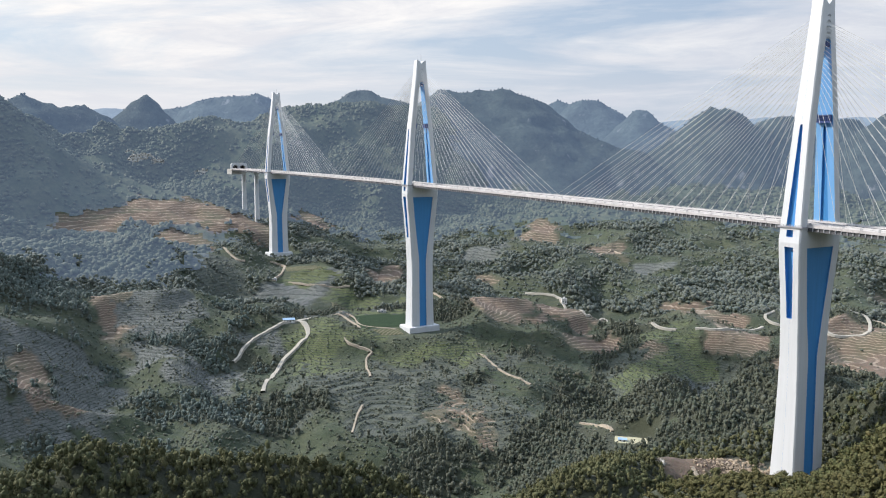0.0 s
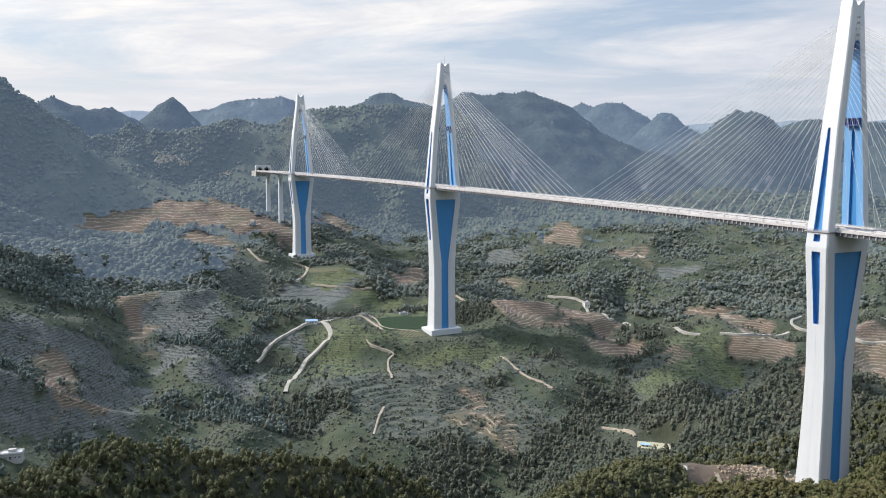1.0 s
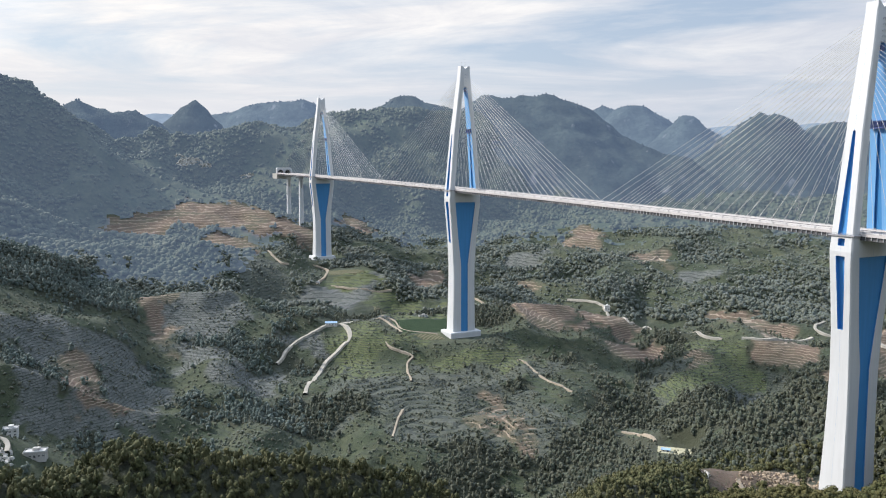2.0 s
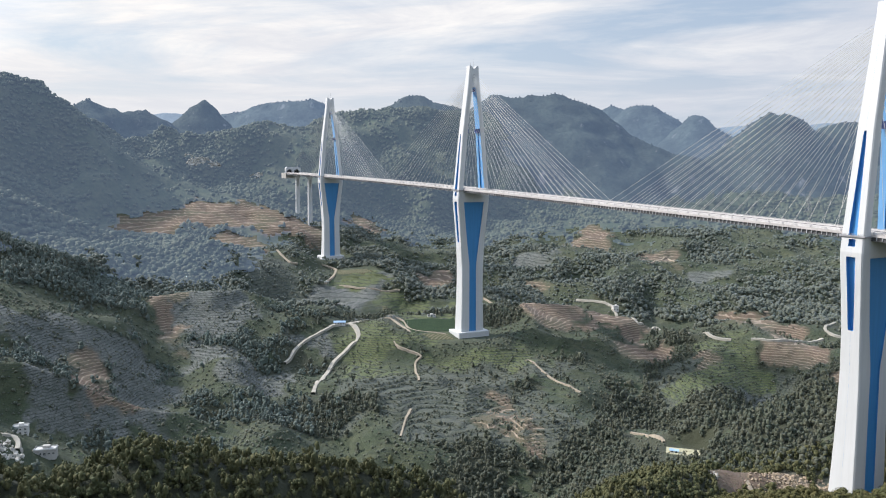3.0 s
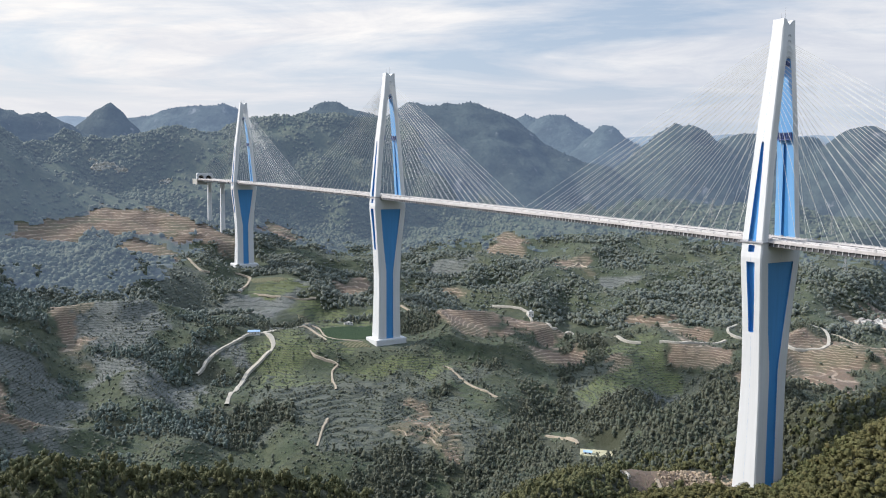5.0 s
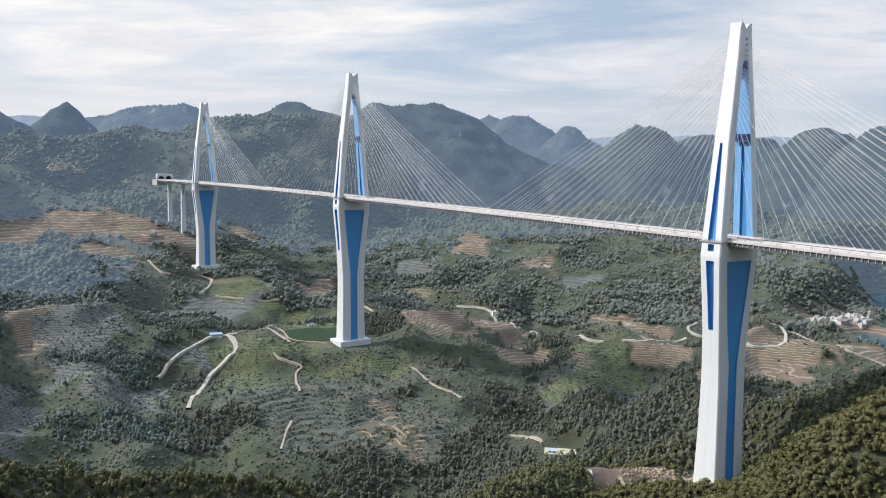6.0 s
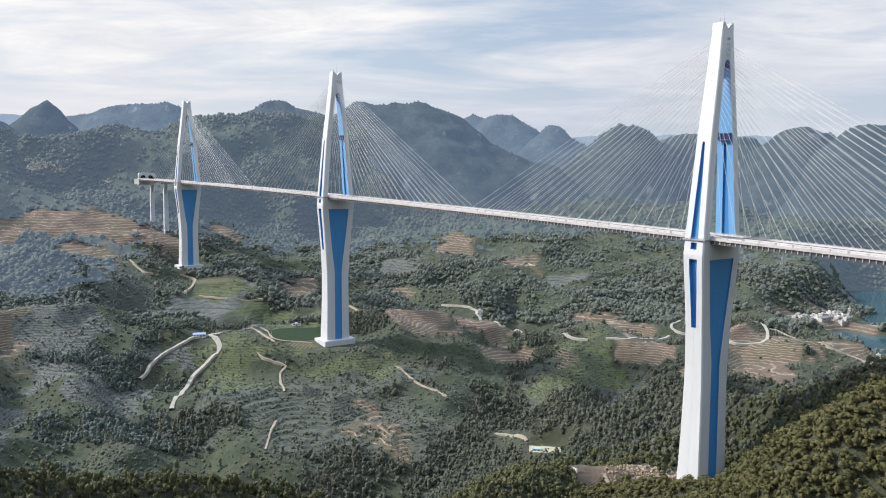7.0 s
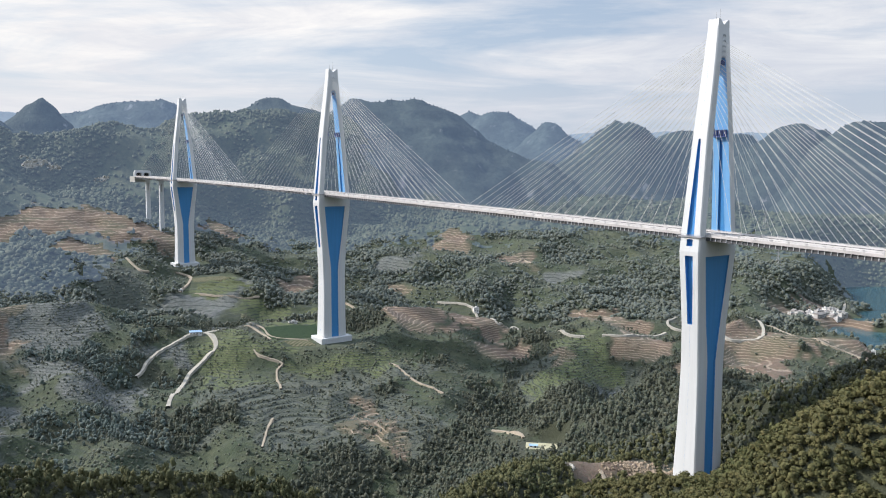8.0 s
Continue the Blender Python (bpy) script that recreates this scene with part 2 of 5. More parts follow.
def lie(x, y):
    """Height of the untilled ground at x, y (arrays)."""
    x, y = np.asarray(x, float), np.asarray(y, float)
    far = smooth(1200, 2400, np.hypot(x, y))
    wx = x + 26 * fbm(x, y, 170, 3, 5) * (1 + 1.2 * far)
    wy = y + 26 * fbm(x, y, 170, 3, 9) * (1 + 1.2 * far)
    r = np.hypot(wx, wy)
    # valley floor, rising with distance
    z = np.interp(r, [0, 560, 760, 860, 1000, 1150, 1500, 1900, 2400, 3200, 4900], [20, 22, 24, 34, 52, 66, 96, 150, 205, 230, 250])
    z = z + 9 * fbm(wx, wy, 240, 4, 21)
    z = z - 22 * smooth(560, 700, wx) * smooth(1500, 1150, r) * smooth(900, 1000, r)      # the lake arm
    forms = [
        # the viewer's own hill and the spur that falls away to the right
        hill(wx, wy, 180, 6, 297.6, 0.95, 9),
        ridge(wx, wy, [(64, 360, 330), (44, 300, 264), (31.8, 300, 231), (28.8, 325, 196), (25.8, 345, 174), (24.0, 355, 168), (20.9, 372, 158), (18.8, 385, 149), (16.5, 392, 140), (14.5, 400, 131), (12.5, 415, 108), (9, 430, 70)], 1.08, 7),
        ridge(wx, wy, [(42, 640, 230), (28.6, 640, 143), (26.0, 645, 135), (24.5, 650, 129), (22.3, 660, 115), (20.6, 670, 98)], 0.55, 16),
        # low spur in front of the first tower
        ridge(wx, wy, [(24, 640, 80), (18.8, 607, 72), (14, 585, 79), (11.8, 570, 84), (9.4, 555, 89), (7.3, 540, 93), (5.2, 520, 93), (3.1, 505, 88), (1.0, 480, 82), (-3, 455, 62)], 0.66, 12),
        # wooded hill in the lower middle
        ridge(wx, wy, [(-46, 390, 172), (-40.5, 395, 163), (-38.5, 395, 158), (-36.5, 398, 137), (-35, 400, 136), (-33.6, 402, 144), (-31.8, 405, 147), (-30, 415, 150), (-28.9, 425, 148), (-27, 430, 143), (-24.7, 430, 139),
                       (-22.4, 430, 134), (-20, 435, 127), (-17.5, 440, 126), (-15, 445, 124), (-12.5, 448, 119), (-10.8, 445, 111), (-9.1, 440, 103), (-6.5, 430, 88), (-3, 420, 60)], 1.0, 12),
        # hills across the stream
        ridge(wx, wy, [(8.6, 715, 60), (11.5, 715, 82), (14.5, 720, 99), (18, 735, 106), (21.5, 760, 104), (26, 790, 100)], 0.40, 20),
        ridge(wx, wy, [(-8.3, 1005, 76), (-12, 985, 74), (-16.3, 1010, 90), (-19, 1080, 96)], 0.30, 30),
        ridge(wx, wy, [(-8.3, 1010, 77), (-5, 985, 66), (0.5, 960, 44), (3, 930, 36)], 0.36, 22),
        ridge(wx, wy, [(-12, 985, 72), (-12.2, 930, 46), (-12.4, 860, 16)], 0.36, 22),
        hill(wx, wy, -2.6, 1100, 97, 0.34, 40, 1.5, 70),
        hill(wx, wy, 5.1, 1090, 84, 0.30, 40, 1.6, 60),
        hill(wx, wy, 9.5, 960, 72, 0.34, 40, 1.7, 20),
        ridge(wx, wy, [(11.5, 1080, 74), (16, 1090, 98), (20, 1080, 104), (23.0, 1070, 104), (25.2, 1050, 94), (27.5, 1040, 78)], 0.26, 40),
        hill(wx, wy, -22.5, 960, 78, 0.32, 30, 1.6, 10),
        hill(wx, wy, -28.5, 1080, 116, 0.30, 50, 1.7, 60),
        hill(wx, wy, -34.0, 1060, 106, 0.28, 50, 1.6, 60),
        hill(wx, wy, -38.5, 960, 84, 0.30, 40, 1.5, 60),
        # the third tower's shoulder, the bare fields, the ridge with the tunnel
        hill(wx, wy, -18.3, 1512, 116, 0.22, 60, 1.6, 60),
        hill(wx, wy, -28.4, 1400, 160, 0.5, 40, 1.3, 60),
        hill(wx, wy, -26.0, 1760, 214, 0.36, 60, 1.6, 75),
        hill(wx, wy, -33, 1660, 178, 0.28, 60, 1.5, 70),
        ridge(wx, wy, [(-36, 1900, 302), (-32.4, 1950, 326), (-29.4, 2000, 352), (-28.2, 2050, 369), (-26.2, 2050, 378), (-23.6, 2100, 390), (-21.6, 2150, 407),
                       (-19.5, 2200, 416), (-15.6, 2300, 436), (-12.7, 2400, 452), (-8, 2560, 462)], 0.62, 26),
        # the mountain at the far left
        ridge(wx, wy, [(-60, 1900, 520), (-44, 1850, 492), (-39.2, 1900, 470), (-37.3, 1900, 452), (-35.6, 1950, 418), (-34.9, 2000, 400), (-33.5, 2200, 360)], 0.92, 30),
        # wooded swells of the middle distance, right of the second tower
        ridge(wx, wy, [(-6, 1500, 120), (0, 1480, 132), (5, 1420, 118), (10, 1380, 104)], 0.24, 60),
        ridge(wx, wy, [(2, 1850, 180), (8, 1760, 178), (14, 1720, 166), (19, 1650, 140)], 0.26, 70),
        ridge(wx, wy, [(12, 1560, 128), (18, 1520, 126), (23, 1500, 128), (26.5, 1480, 112)], 0.24, 60),
        ridge(wx, wy, [(20, 2100, 224), (26, 1980, 210), (32, 1850, 190)], 0.28, 80),
        ridge(wx, wy, [(40, 1500, 190), (37, 1350, 130)], 0.30, 60),
        # mountains that close the place on the other sides
        ridge(wx, wy, [(50, 1500, 330), (80, 1300, 420), (120, 1200, 430), (180, 1300, 470), (230, 1300, 450), (270, 1300, 430), (300, 1500, 470)], 0.5, 60),
    ]
    k = 7.0
    stack = np.stack([z] + forms)
    top = stack.max(0)
    z = top + k * np.log(np.exp((stack - top) / k).sum(0)) - k * 0.1
    rough = 1 + 1.6 * smooth(1500, 2300, r)
    # streams
    z = z - dale(wx, wy, [(-17.3, 1010), (-19.6, 900), (-21.5, 800), (-18, 690), (-8, 640)], 24, 46)
    z = z - dale(wx, wy, [(4.6, 1050), (4.3, 960), (5.4, 860), (4.6, 770), (2, 700), (-3, 640)], 22, 42)
    z = z - dale(wx, wy, [(-31.5, 1020), (-30, 880), (-28, 770)], 20, 48)
    z = z - dale(wx, wy, [(13.5, 940), (12, 850), (9.6, 780)], 14, 34)
    z = z - dale(wx, wy, [(-14.0, 1190), (-20, 1130), (-24, 1000), (-23.5, 880)], 15, 42)
    z = z - dale(wx, wy, [(-2.5, 1230), (1, 1180), (7, 1170), (13, 1190)], 16, 45)
    z = z - dale(wx, wy, [(-12, 1500), (-9, 1330), (-12.5, 1260)], 20, 55)
    z = z - dale(wx, wy, [(-17.6, 1490), (-18.3, 1430), (-19.2, 1370)], 17, 50)
    # gullies and small spurs on the valley sides
    gully = 1 - 2 * np.abs(fbm(wx, wy, 150, 3, 77))
    z = z + 12.0 * (gully - 0.35) * smooth(650, 760, r) * smooth(2000, 1500, r) + 22 * (1 - 2 * np.abs(fbm(wx, wy, 260, 3, 79)) - 0.4) * smooth(1650, 1900, r) * smooth(2600, 2100, r)
    z = z + 3.6 * rough * fbm(x, y, 95, 4, 31) + 1.3 * rough * fbm(x, y, 24, 3, 41)
    # levelled ground under the towers, the field beside the second one and the yard in the gully
    for az, d, zz, rad, fade in ((18.77, 592, 76, 24, 40), (-8.14, 1008, 74, 28, 50), (-18.35, 1512, 112, 24, 60), (-11.0, 1045, 78, 34, 40), (7.6, 678, 54, 15, 18), (26.6, 1350, 72, 60, 70), (28.4, 1265, 50, 26, 40), (30.6, 1270, 48, 50, 50), (30.6, 1790, 50, 80, 150), (31.0, 1600, 46, 70, 110), (28.1, 1490, 70, 40, 90), (26.8, 1303, 56, 9, 26), (27.7, 1338, 56, 12, 26), (28.9, 1420, 55, 20, 34), (30.2, 1500, 53, 34, 40)):
        cx, cy = polar(az, d)
        w = 1 - smooth(rad, rad + fade, np.hypot(x - cx, y - cy))
        z = z * (1 - w) + zz * w
    return z


def old_steps(x, y):
    """0..1: abandoned terraces under the scrub of the valley sides."""
    r = np.hypot(x, y)
    return smooth(-0.10, 0.25, fbm(x, y, 90, 3, 105)) * smooth(660, 720, r) * smooth(1500, 1250, r)


def terrace(x, y, z):
    """Share of tilled land, height of a step and the place between one riser and the next."""
    r = np.hypot(x, y)
    till = np.maximum(cover(x, y, ("bare", "stone", "crop", "weed")) * smooth(640, 700, r), 0.55 * old_steps(x, y) * (1 - cover(x, y, ("plot", "yard"))))
    step = np.where(r < 1200, STEP, STEP * 1.9)
    k = (z + 2.0 * fbm(x, y, 60, 2, 71)) / step
    return till, step, k


def land(x, y):
    """Height of the ground at x, y with the treads and risers of its terraces."""
    x, y = np.asarray(x, float), np.asarray(y, float)
    z = lie(x, y)
    till, step, k = terrace(x, y, z)
    frac = k - np.floor(k)
    return z + till * 0.9 * step * (smooth(0.76, 1.0, frac) - frac + 0.3)
# ---------------------------------------------------------------- building helpers
def part(name, verts, faces, material, parent=None, label="", smooth_=False, at=None, slots=None):
    """One mesh object from vertex and face lists, under parent if given."""
    me = bpy.data.meshes.new(name)
    me.from_pydata([tuple(v) for v in verts], [], [tuple(f) for f in faces])
    for m in (material if isinstance(material, (list, tuple)) else [material]):
        me.materials.append(m)
    if slots is not None:
        me.polygons.foreach_set("material_index", slots)
    if smooth_:
        me.polygons.foreach_set("use_smooth", [True] * len(me.polygons))
    me.validate()
    me.update()
    ob = new(name, me)
    if parent is not None:
        ob.parent = parent
    if at is not None:
        ob.matrix_basis = at
    if label:
        ob["label"] = label
    return ob


class Shape:
    """Collects boxes, prisms and tubes into one vertex and face list."""

    def __init__(self):
        self.v, self.f = [], []

    def add(self, verts, faces):
        n = len(self.v)
        self.v += [tuple(p) for p in verts]
        self.f += [tuple(n + i for i in f) for f in faces]
        return self

    def box(self, x0, x1, y0, y1, z0, z1, m=None):
        p = [Vector((x, y, z)) for z in (z0, z1) for x, y in ((x0, y0), (x1, y0), (x1, y1), (x0, y1))]
        if m is not None:
            p = [m @ q for q in p]
        return self.add(p, [(3, 2, 1, 0), (4, 5, 6, 7), (0, 1, 5, 4), (1, 2, 6, 5), (2, 3, 7, 6), (3, 0, 4, 7)])

    def tube(self, a, b, r0, r1=None, n=6):
        a, b = Vector(a), Vector(b)
        q = (b - a).to_track_quat("Z", "Y")
        r1 = r0 if r1 is None else r1
        ring = [(math.cos(2 * math.pi * i / n), math.sin(2 * math.pi * i / n)) for i in range(n)]
        p = [a + q @ Vector((c * r0, s * r0, 0)) for c, s in ring] + [b + q @ Vector((c * r1, s * r1, 0)) for c, s in ring]
        f = [(i, (i + 1) % n, n + (i + 1) % n, n + i) for i in range(n)]
        return self.add(p, f + [tuple(range(n - 1, -1, -1)), tuple(range(n, 2 * n))])

    def prism(self, outline, axis_a, axis_b, depth_axis, d0, d1):
        """An outline in the plane of axis_a and axis_b, drawn out from d0 to d1."""
        n = len(outline)
        a, b, c = Vector(axis_a), Vector(axis_b), Vector(depth_axis)
        p = [a * u + b * w + c * d for d in (d0, d1) for u, w in outline]
        f = [(i, (i + 1) % n, n + (i + 1) % n, n + i) for i in range(n)]
        return self.add(p, f + [tuple(range(n - 1, -1, -1)), tuple(range(n, 2 * n))])

    def part(self, name, material, parent=None, label="", smooth_=False, at=None):
        return part(name, self.v, self.f, material, parent, label, smooth_, at)


def empty(name, m, label, category, group="", kind=""):
    ob = new(name)
    ob.empty_display_size = 0.5
    ob.matrix_basis = m
    return tagged(ob, label, category, group, kind)


def ground_at(x, y):
    return float(land(np.array([x]), np.array([y]))[0])


# ---------------------------------------------------------------- materials
class Nodes:
    """A small wrapper round one material's node tree."""

    def __init__(self, name):
        self.m = bpy.data.materials.new(name)
        self.m.use_nodes = True
        self.t = self.m.node_tree
        self.bsdf = self.t.nodes["Principled BSDF"]
        self.bsdf.inputs["Specular IOR Level"].default_value = 0.3

    def n(self, kind, **kw):
        return self.t.nodes.new(kind)

    def put(self, sock, v):
        if isinstance(v, (int, float)):
            sock.default_value = v
        elif isinstance(v, tuple):
            sock.default_value = (*v, 1) if len(v) == 3 and sock.type == "RGBA" else v
        else:
            self.t.links.new(v, sock)

    def where(self, world_space=False):
        if world_space:
            return self.n("ShaderNodeNewGeometry").outputs["Position"]
        return self.n("ShaderNodeTexCoord").outputs["Object"]

    def noise(self, size, detail=4, rough=0.55, vec=None, distort=0.0, stretch=None):
        vec = self.where(True) if vec is None else vec
        if stretch:
            mp = self.n("ShaderNodeMapping")
            mp.inputs["Scale"].default_value = stretch
            self.put(mp.inputs[0], vec)
            vec = mp.outputs[0]
        k = self.n("ShaderNodeTexNoise")
        k.inputs["Scale"].default_value = 1.0 / size
        k.inputs["Detail"].default_value, k.inputs["Roughness"].default_value, k.inputs["Distortion"].default_value = detail, rough, distort
        self.put(k.inputs["Vector"], vec)
        return k.outputs[0]

    def cells(self, size, vec=None, out="Distance"):
        k = self.n("ShaderNodeTexVoronoi")
        k.inputs["Scale"].default_value = 1.0 / size
        self.put(k.inputs["Vector"], self.where(True) if vec is None else vec)
        return k.outputs[out]

    def ramp(self, v, *stops):
        k = self.n("ShaderNodeValToRGB")
        e = k.color_ramp.elements
        while len(e) > 1:
            e.remove(e[0])
        for i, (p, c) in enumerate(stops):
            x = e[0] if i == 0 else e.new(p)
            x.position = p
            x.color = (*c, 1) if isinstance(c, tuple) else (c, c, c, 1)
        self.put(k.inputs[0], v)
        return k.outputs[0]

    def mix(self, f, a, b, mode="MIX"):
        k = self.n("ShaderNodeMix")
        k.data_type, k.blend_type = "RGBA", mode
        for i, v in ((0, f), (6, a), (7, b)):
            self.put(k.inputs[i], v)
        return k.outputs[2]

    def math(self, op, a, b=0.0, clamp=False):
        k = self.n("ShaderNodeMath")
        k.operation, k.use_clamp = op, clamp
        self.put(k.inputs[0], a)
        self.put(k.inputs[1], b)
        return k.outputs[0]

    def bump(self, h, strength=0.4, distance=0.1):
        k = self.n("ShaderNodeBump")
        k.inputs["Strength"].default_value, k.inputs["Distance"].default_value = strength, distance
        self.put(k.inputs["Height"], h)
        self.put(self.bsdf.inputs["Normal"], k.outputs[0])

    def done(self, color, rough=0.8, metal=0.0, spec=None):
        self.put(self.bsdf.inputs["Base Color"], color)
        self.put(self.bsdf.inputs["Roughness"], rough)
        self.bsdf.inputs["Metallic"].default_value = metal
        if spec is not None:
            self.bsdf.inputs["Specular IOR Level"].default_value = spec
        return self.m


def plain(name, c, rough=0.7, size=1.0, vary=0.25, metal=0.0):
    """A surface with mottling at two scales."""
    k = Nodes(name)
    a = tuple(x * (1 - vary) for x in c)
    b = tuple(min(1, x * (1 + vary)) for x in c)
    big = k.mix(k.ramp(k.noise(size * 8, 4), (0.35, 0.0), (0.65, 1.0)), a, b)
    col = k.mix(0.35, big, k.ramp(k.noise(size, 5, 0.65), (0.3, a), (0.7, b)))
    k.bump(k.noise(size * 0.6, 6, 0.65), 0.25, size * 0.1)
    return k.done(col, rough, metal)


def concrete_paint(name, c, streak=0.10, rough=0.55):
    """Painted concrete with lift joints, rain streaks and dusty patches."""
    k = Nodes(name)
    pos = k.where(True)
    sz = k.n("ShaderNodeSeparateXYZ")
    k.put(sz.inputs[0], pos)
    lift = k.math("PINGPONG", sz.outputs[2], 3.0)
    joint = k.ramp(lift, (0.0, 1.0), (0.06, 0.0))
    stains = k.ramp(k.noise(2.2, 6, 0.7, pos, stretch=(1, 1, 0.06)), (0.42, 0.0), (0.80, 1.0))
    big = k.ramp(k.noise(26, 4, 0.6, pos), (0.3, 0.0), (0.75, 1.0))
    dark = tuple(x * (0.70 if i < 2 else 0.68) for i, x in enumerate(c))
    col = k.mix(k.math("MULTIPLY", stains, streak * 4), c, dark)
    col = k.mix(k.math("MULTIPLY", big, streak * 2.5), col, tuple(x * 0.84 for x in c))
    col = k.mix(k.math("MULTIPLY", joint, streak * 2.0), col, tuple(x * 0.75 for x in c))
    k.bump(k.noise(0.8, 5, 0.6, pos), 0.12, 0.05)
    return k.done(col, rough)


WHITE = concrete_paint("white_painted_concrete", (0.60, 0.61, 0.615), 0.10)
BLUE = concrete_paint("blue_painted_concrete", (0.065, 0.265, 0.56), 0.16, 0.5)
PALE_BLUE = concrete_paint("pale_blue_painted_concrete", (0.19, 0.42, 0.72), 0.10, 0.5)
CONCRETE = concrete_paint("bare_concrete", (0.40, 0.39, 0.36), 0.2, 0.8)
STEEL_DARK = plain("weathered_grey_steel", (0.085, 0.085, 0.09), 0.6, 1.5, 0.3)
RAIL_PAINT = plain("pale_rail_paint", (0.60, 0.58, 0.57), 0.5, 2.0, 0.12)
CABLE = plain("white_cable_sheath", (0.56, 0.56, 0.54), 0.45, 4.0, 0.12)
BORE_SHADE = plain("bore_shade_black", (0.02, 0.02, 0.022), 0.9, 1.0, 0.2)
ASPHALT = plain("asphalt", (0.055, 0.055, 0.055), 0.9, 1.0, 0.3)
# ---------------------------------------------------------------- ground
def ground_material(name, haze_sheen=0.07, glow=0.0):
    k = Nodes(name)
    at = k.n("ShaderNodeAttribute")
    at.attribute_name = "use"
    sp = k.n("ShaderNodeSeparateColor")
    k.put(sp.inputs[0], at.outputs["Color"])
    bare, stone, crop = sp.outputs[0], sp.outputs[1], sp.outputs[2]
    ph = k.n("ShaderNodeAttribute")
    ph.attribute_name = "phase"
    wobble = k.math("ADD", ph.outputs["Fac"], k.math("MULTIPLY", k.noise(16, 4, 0.6, k.where(True)), 0.55))
    edge = k.ramp(k.math("FRACT", wobble), (0.68, 0.0), (0.77, 1.0), (0.95, 1.0), (1.0, 0.0))
    riser = k.math("MULTIPLY", at.outputs["Alpha"], edge)
    pos = k.where(True)
    coarse, mid, fine = k.noise(60, 5, 0.6, pos), k.noise(9, 5, 0.65, pos), k.noise(1.6, 4, 0.7, pos)
    scrub = k.mix(k.ramp(coarse, (0.35, 0.0), (0.65, 1.0)), (0.044, 0.060, 0.030), (0.080, 0.085, 0.047))
    scrub = k.mix(k.ramp(mid, (0.42, 0.0), (0.62, 0.8)), scrub, (0.034, 0.045, 0.025))
    scrub = k.mix(k.ramp(fine, (0.52, 0.0), (0.68, 0.6)), scrub, (0.096, 0.100, 0.058))
    # dark undergrowth and tree shade, both put into the ground colour
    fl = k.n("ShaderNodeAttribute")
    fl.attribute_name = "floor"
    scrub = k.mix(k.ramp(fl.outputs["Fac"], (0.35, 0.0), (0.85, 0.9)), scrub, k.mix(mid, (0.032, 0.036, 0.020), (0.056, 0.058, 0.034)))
    earth = k.mix(k.ramp(mid, (0.3, 0.0), (0.7, 1.0)), (0.112, 0.078, 0.056), (0.158, 0.112, 0.080))
    earth = k.mix(k.ramp(coarse, (0.46, 0.0), (0.62, 0.8)), earth, (0.096, 0.092, 0.056))
    earth = k.mix(k.ramp(fine, (0.52, 0.0), (0.66, 0.85)), earth, (0.085, 0.090, 0.045))
    rubble = k.mix(k.ramp(mid, (0.35, 0.0), (0.65, 1.0)), (0.098, 0.106, 0.094), (0.165, 0.165, 0.155))
    rubble = k.mix(k.ramp(fine, (0.45, 0.0), (0.70, 1.0)), rubble, (0.050, 0.062, 0.042))
    leafy = k.mix(k.ramp(mid, (0.35, 0.0), (0.65, 1.0)), (0.080, 0.100, 0.042), (0.122, 0.132, 0.058))
    leafy = k.mix(k.ramp(fine, (0.45, 0.0), (0.70, 0.7)), leafy, (0.045, 0.062, 0.028))
    col = k.mix(bare, k.mix(crop, k.mix(stone, scrub, rubble), leafy), earth)
    # dry-stone faces of the terraces
    face = k.math("MULTIPLY", riser, k.ramp(k.noise(7, 4, 0.7, pos), (0.34, 0.25), (0.56, 1.0)))
    col = k.mix(face, col, k.mix(bare, (0.038, 0.046, 0.036), (0.290, 0.232, 0.172)))
    k.bump(k.math("ADD", k.math("MULTIPLY", mid, 2.0), fine), 0.7, 1.2)
    m = k.done(col, 0.95, spec=0.1)
    # bluish sheen that imitates a veil of haze over the ground
    k.bsdf.inputs["Sheen Weight"].default_value, k.bsdf.inputs["Sheen Roughness"].default_value = haze_sheen, 0.7
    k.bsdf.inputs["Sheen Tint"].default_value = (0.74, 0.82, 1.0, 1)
    # bluish emission that paints haze onto the distant ground
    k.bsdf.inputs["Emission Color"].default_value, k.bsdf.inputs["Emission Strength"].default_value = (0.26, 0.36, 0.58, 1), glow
    return m


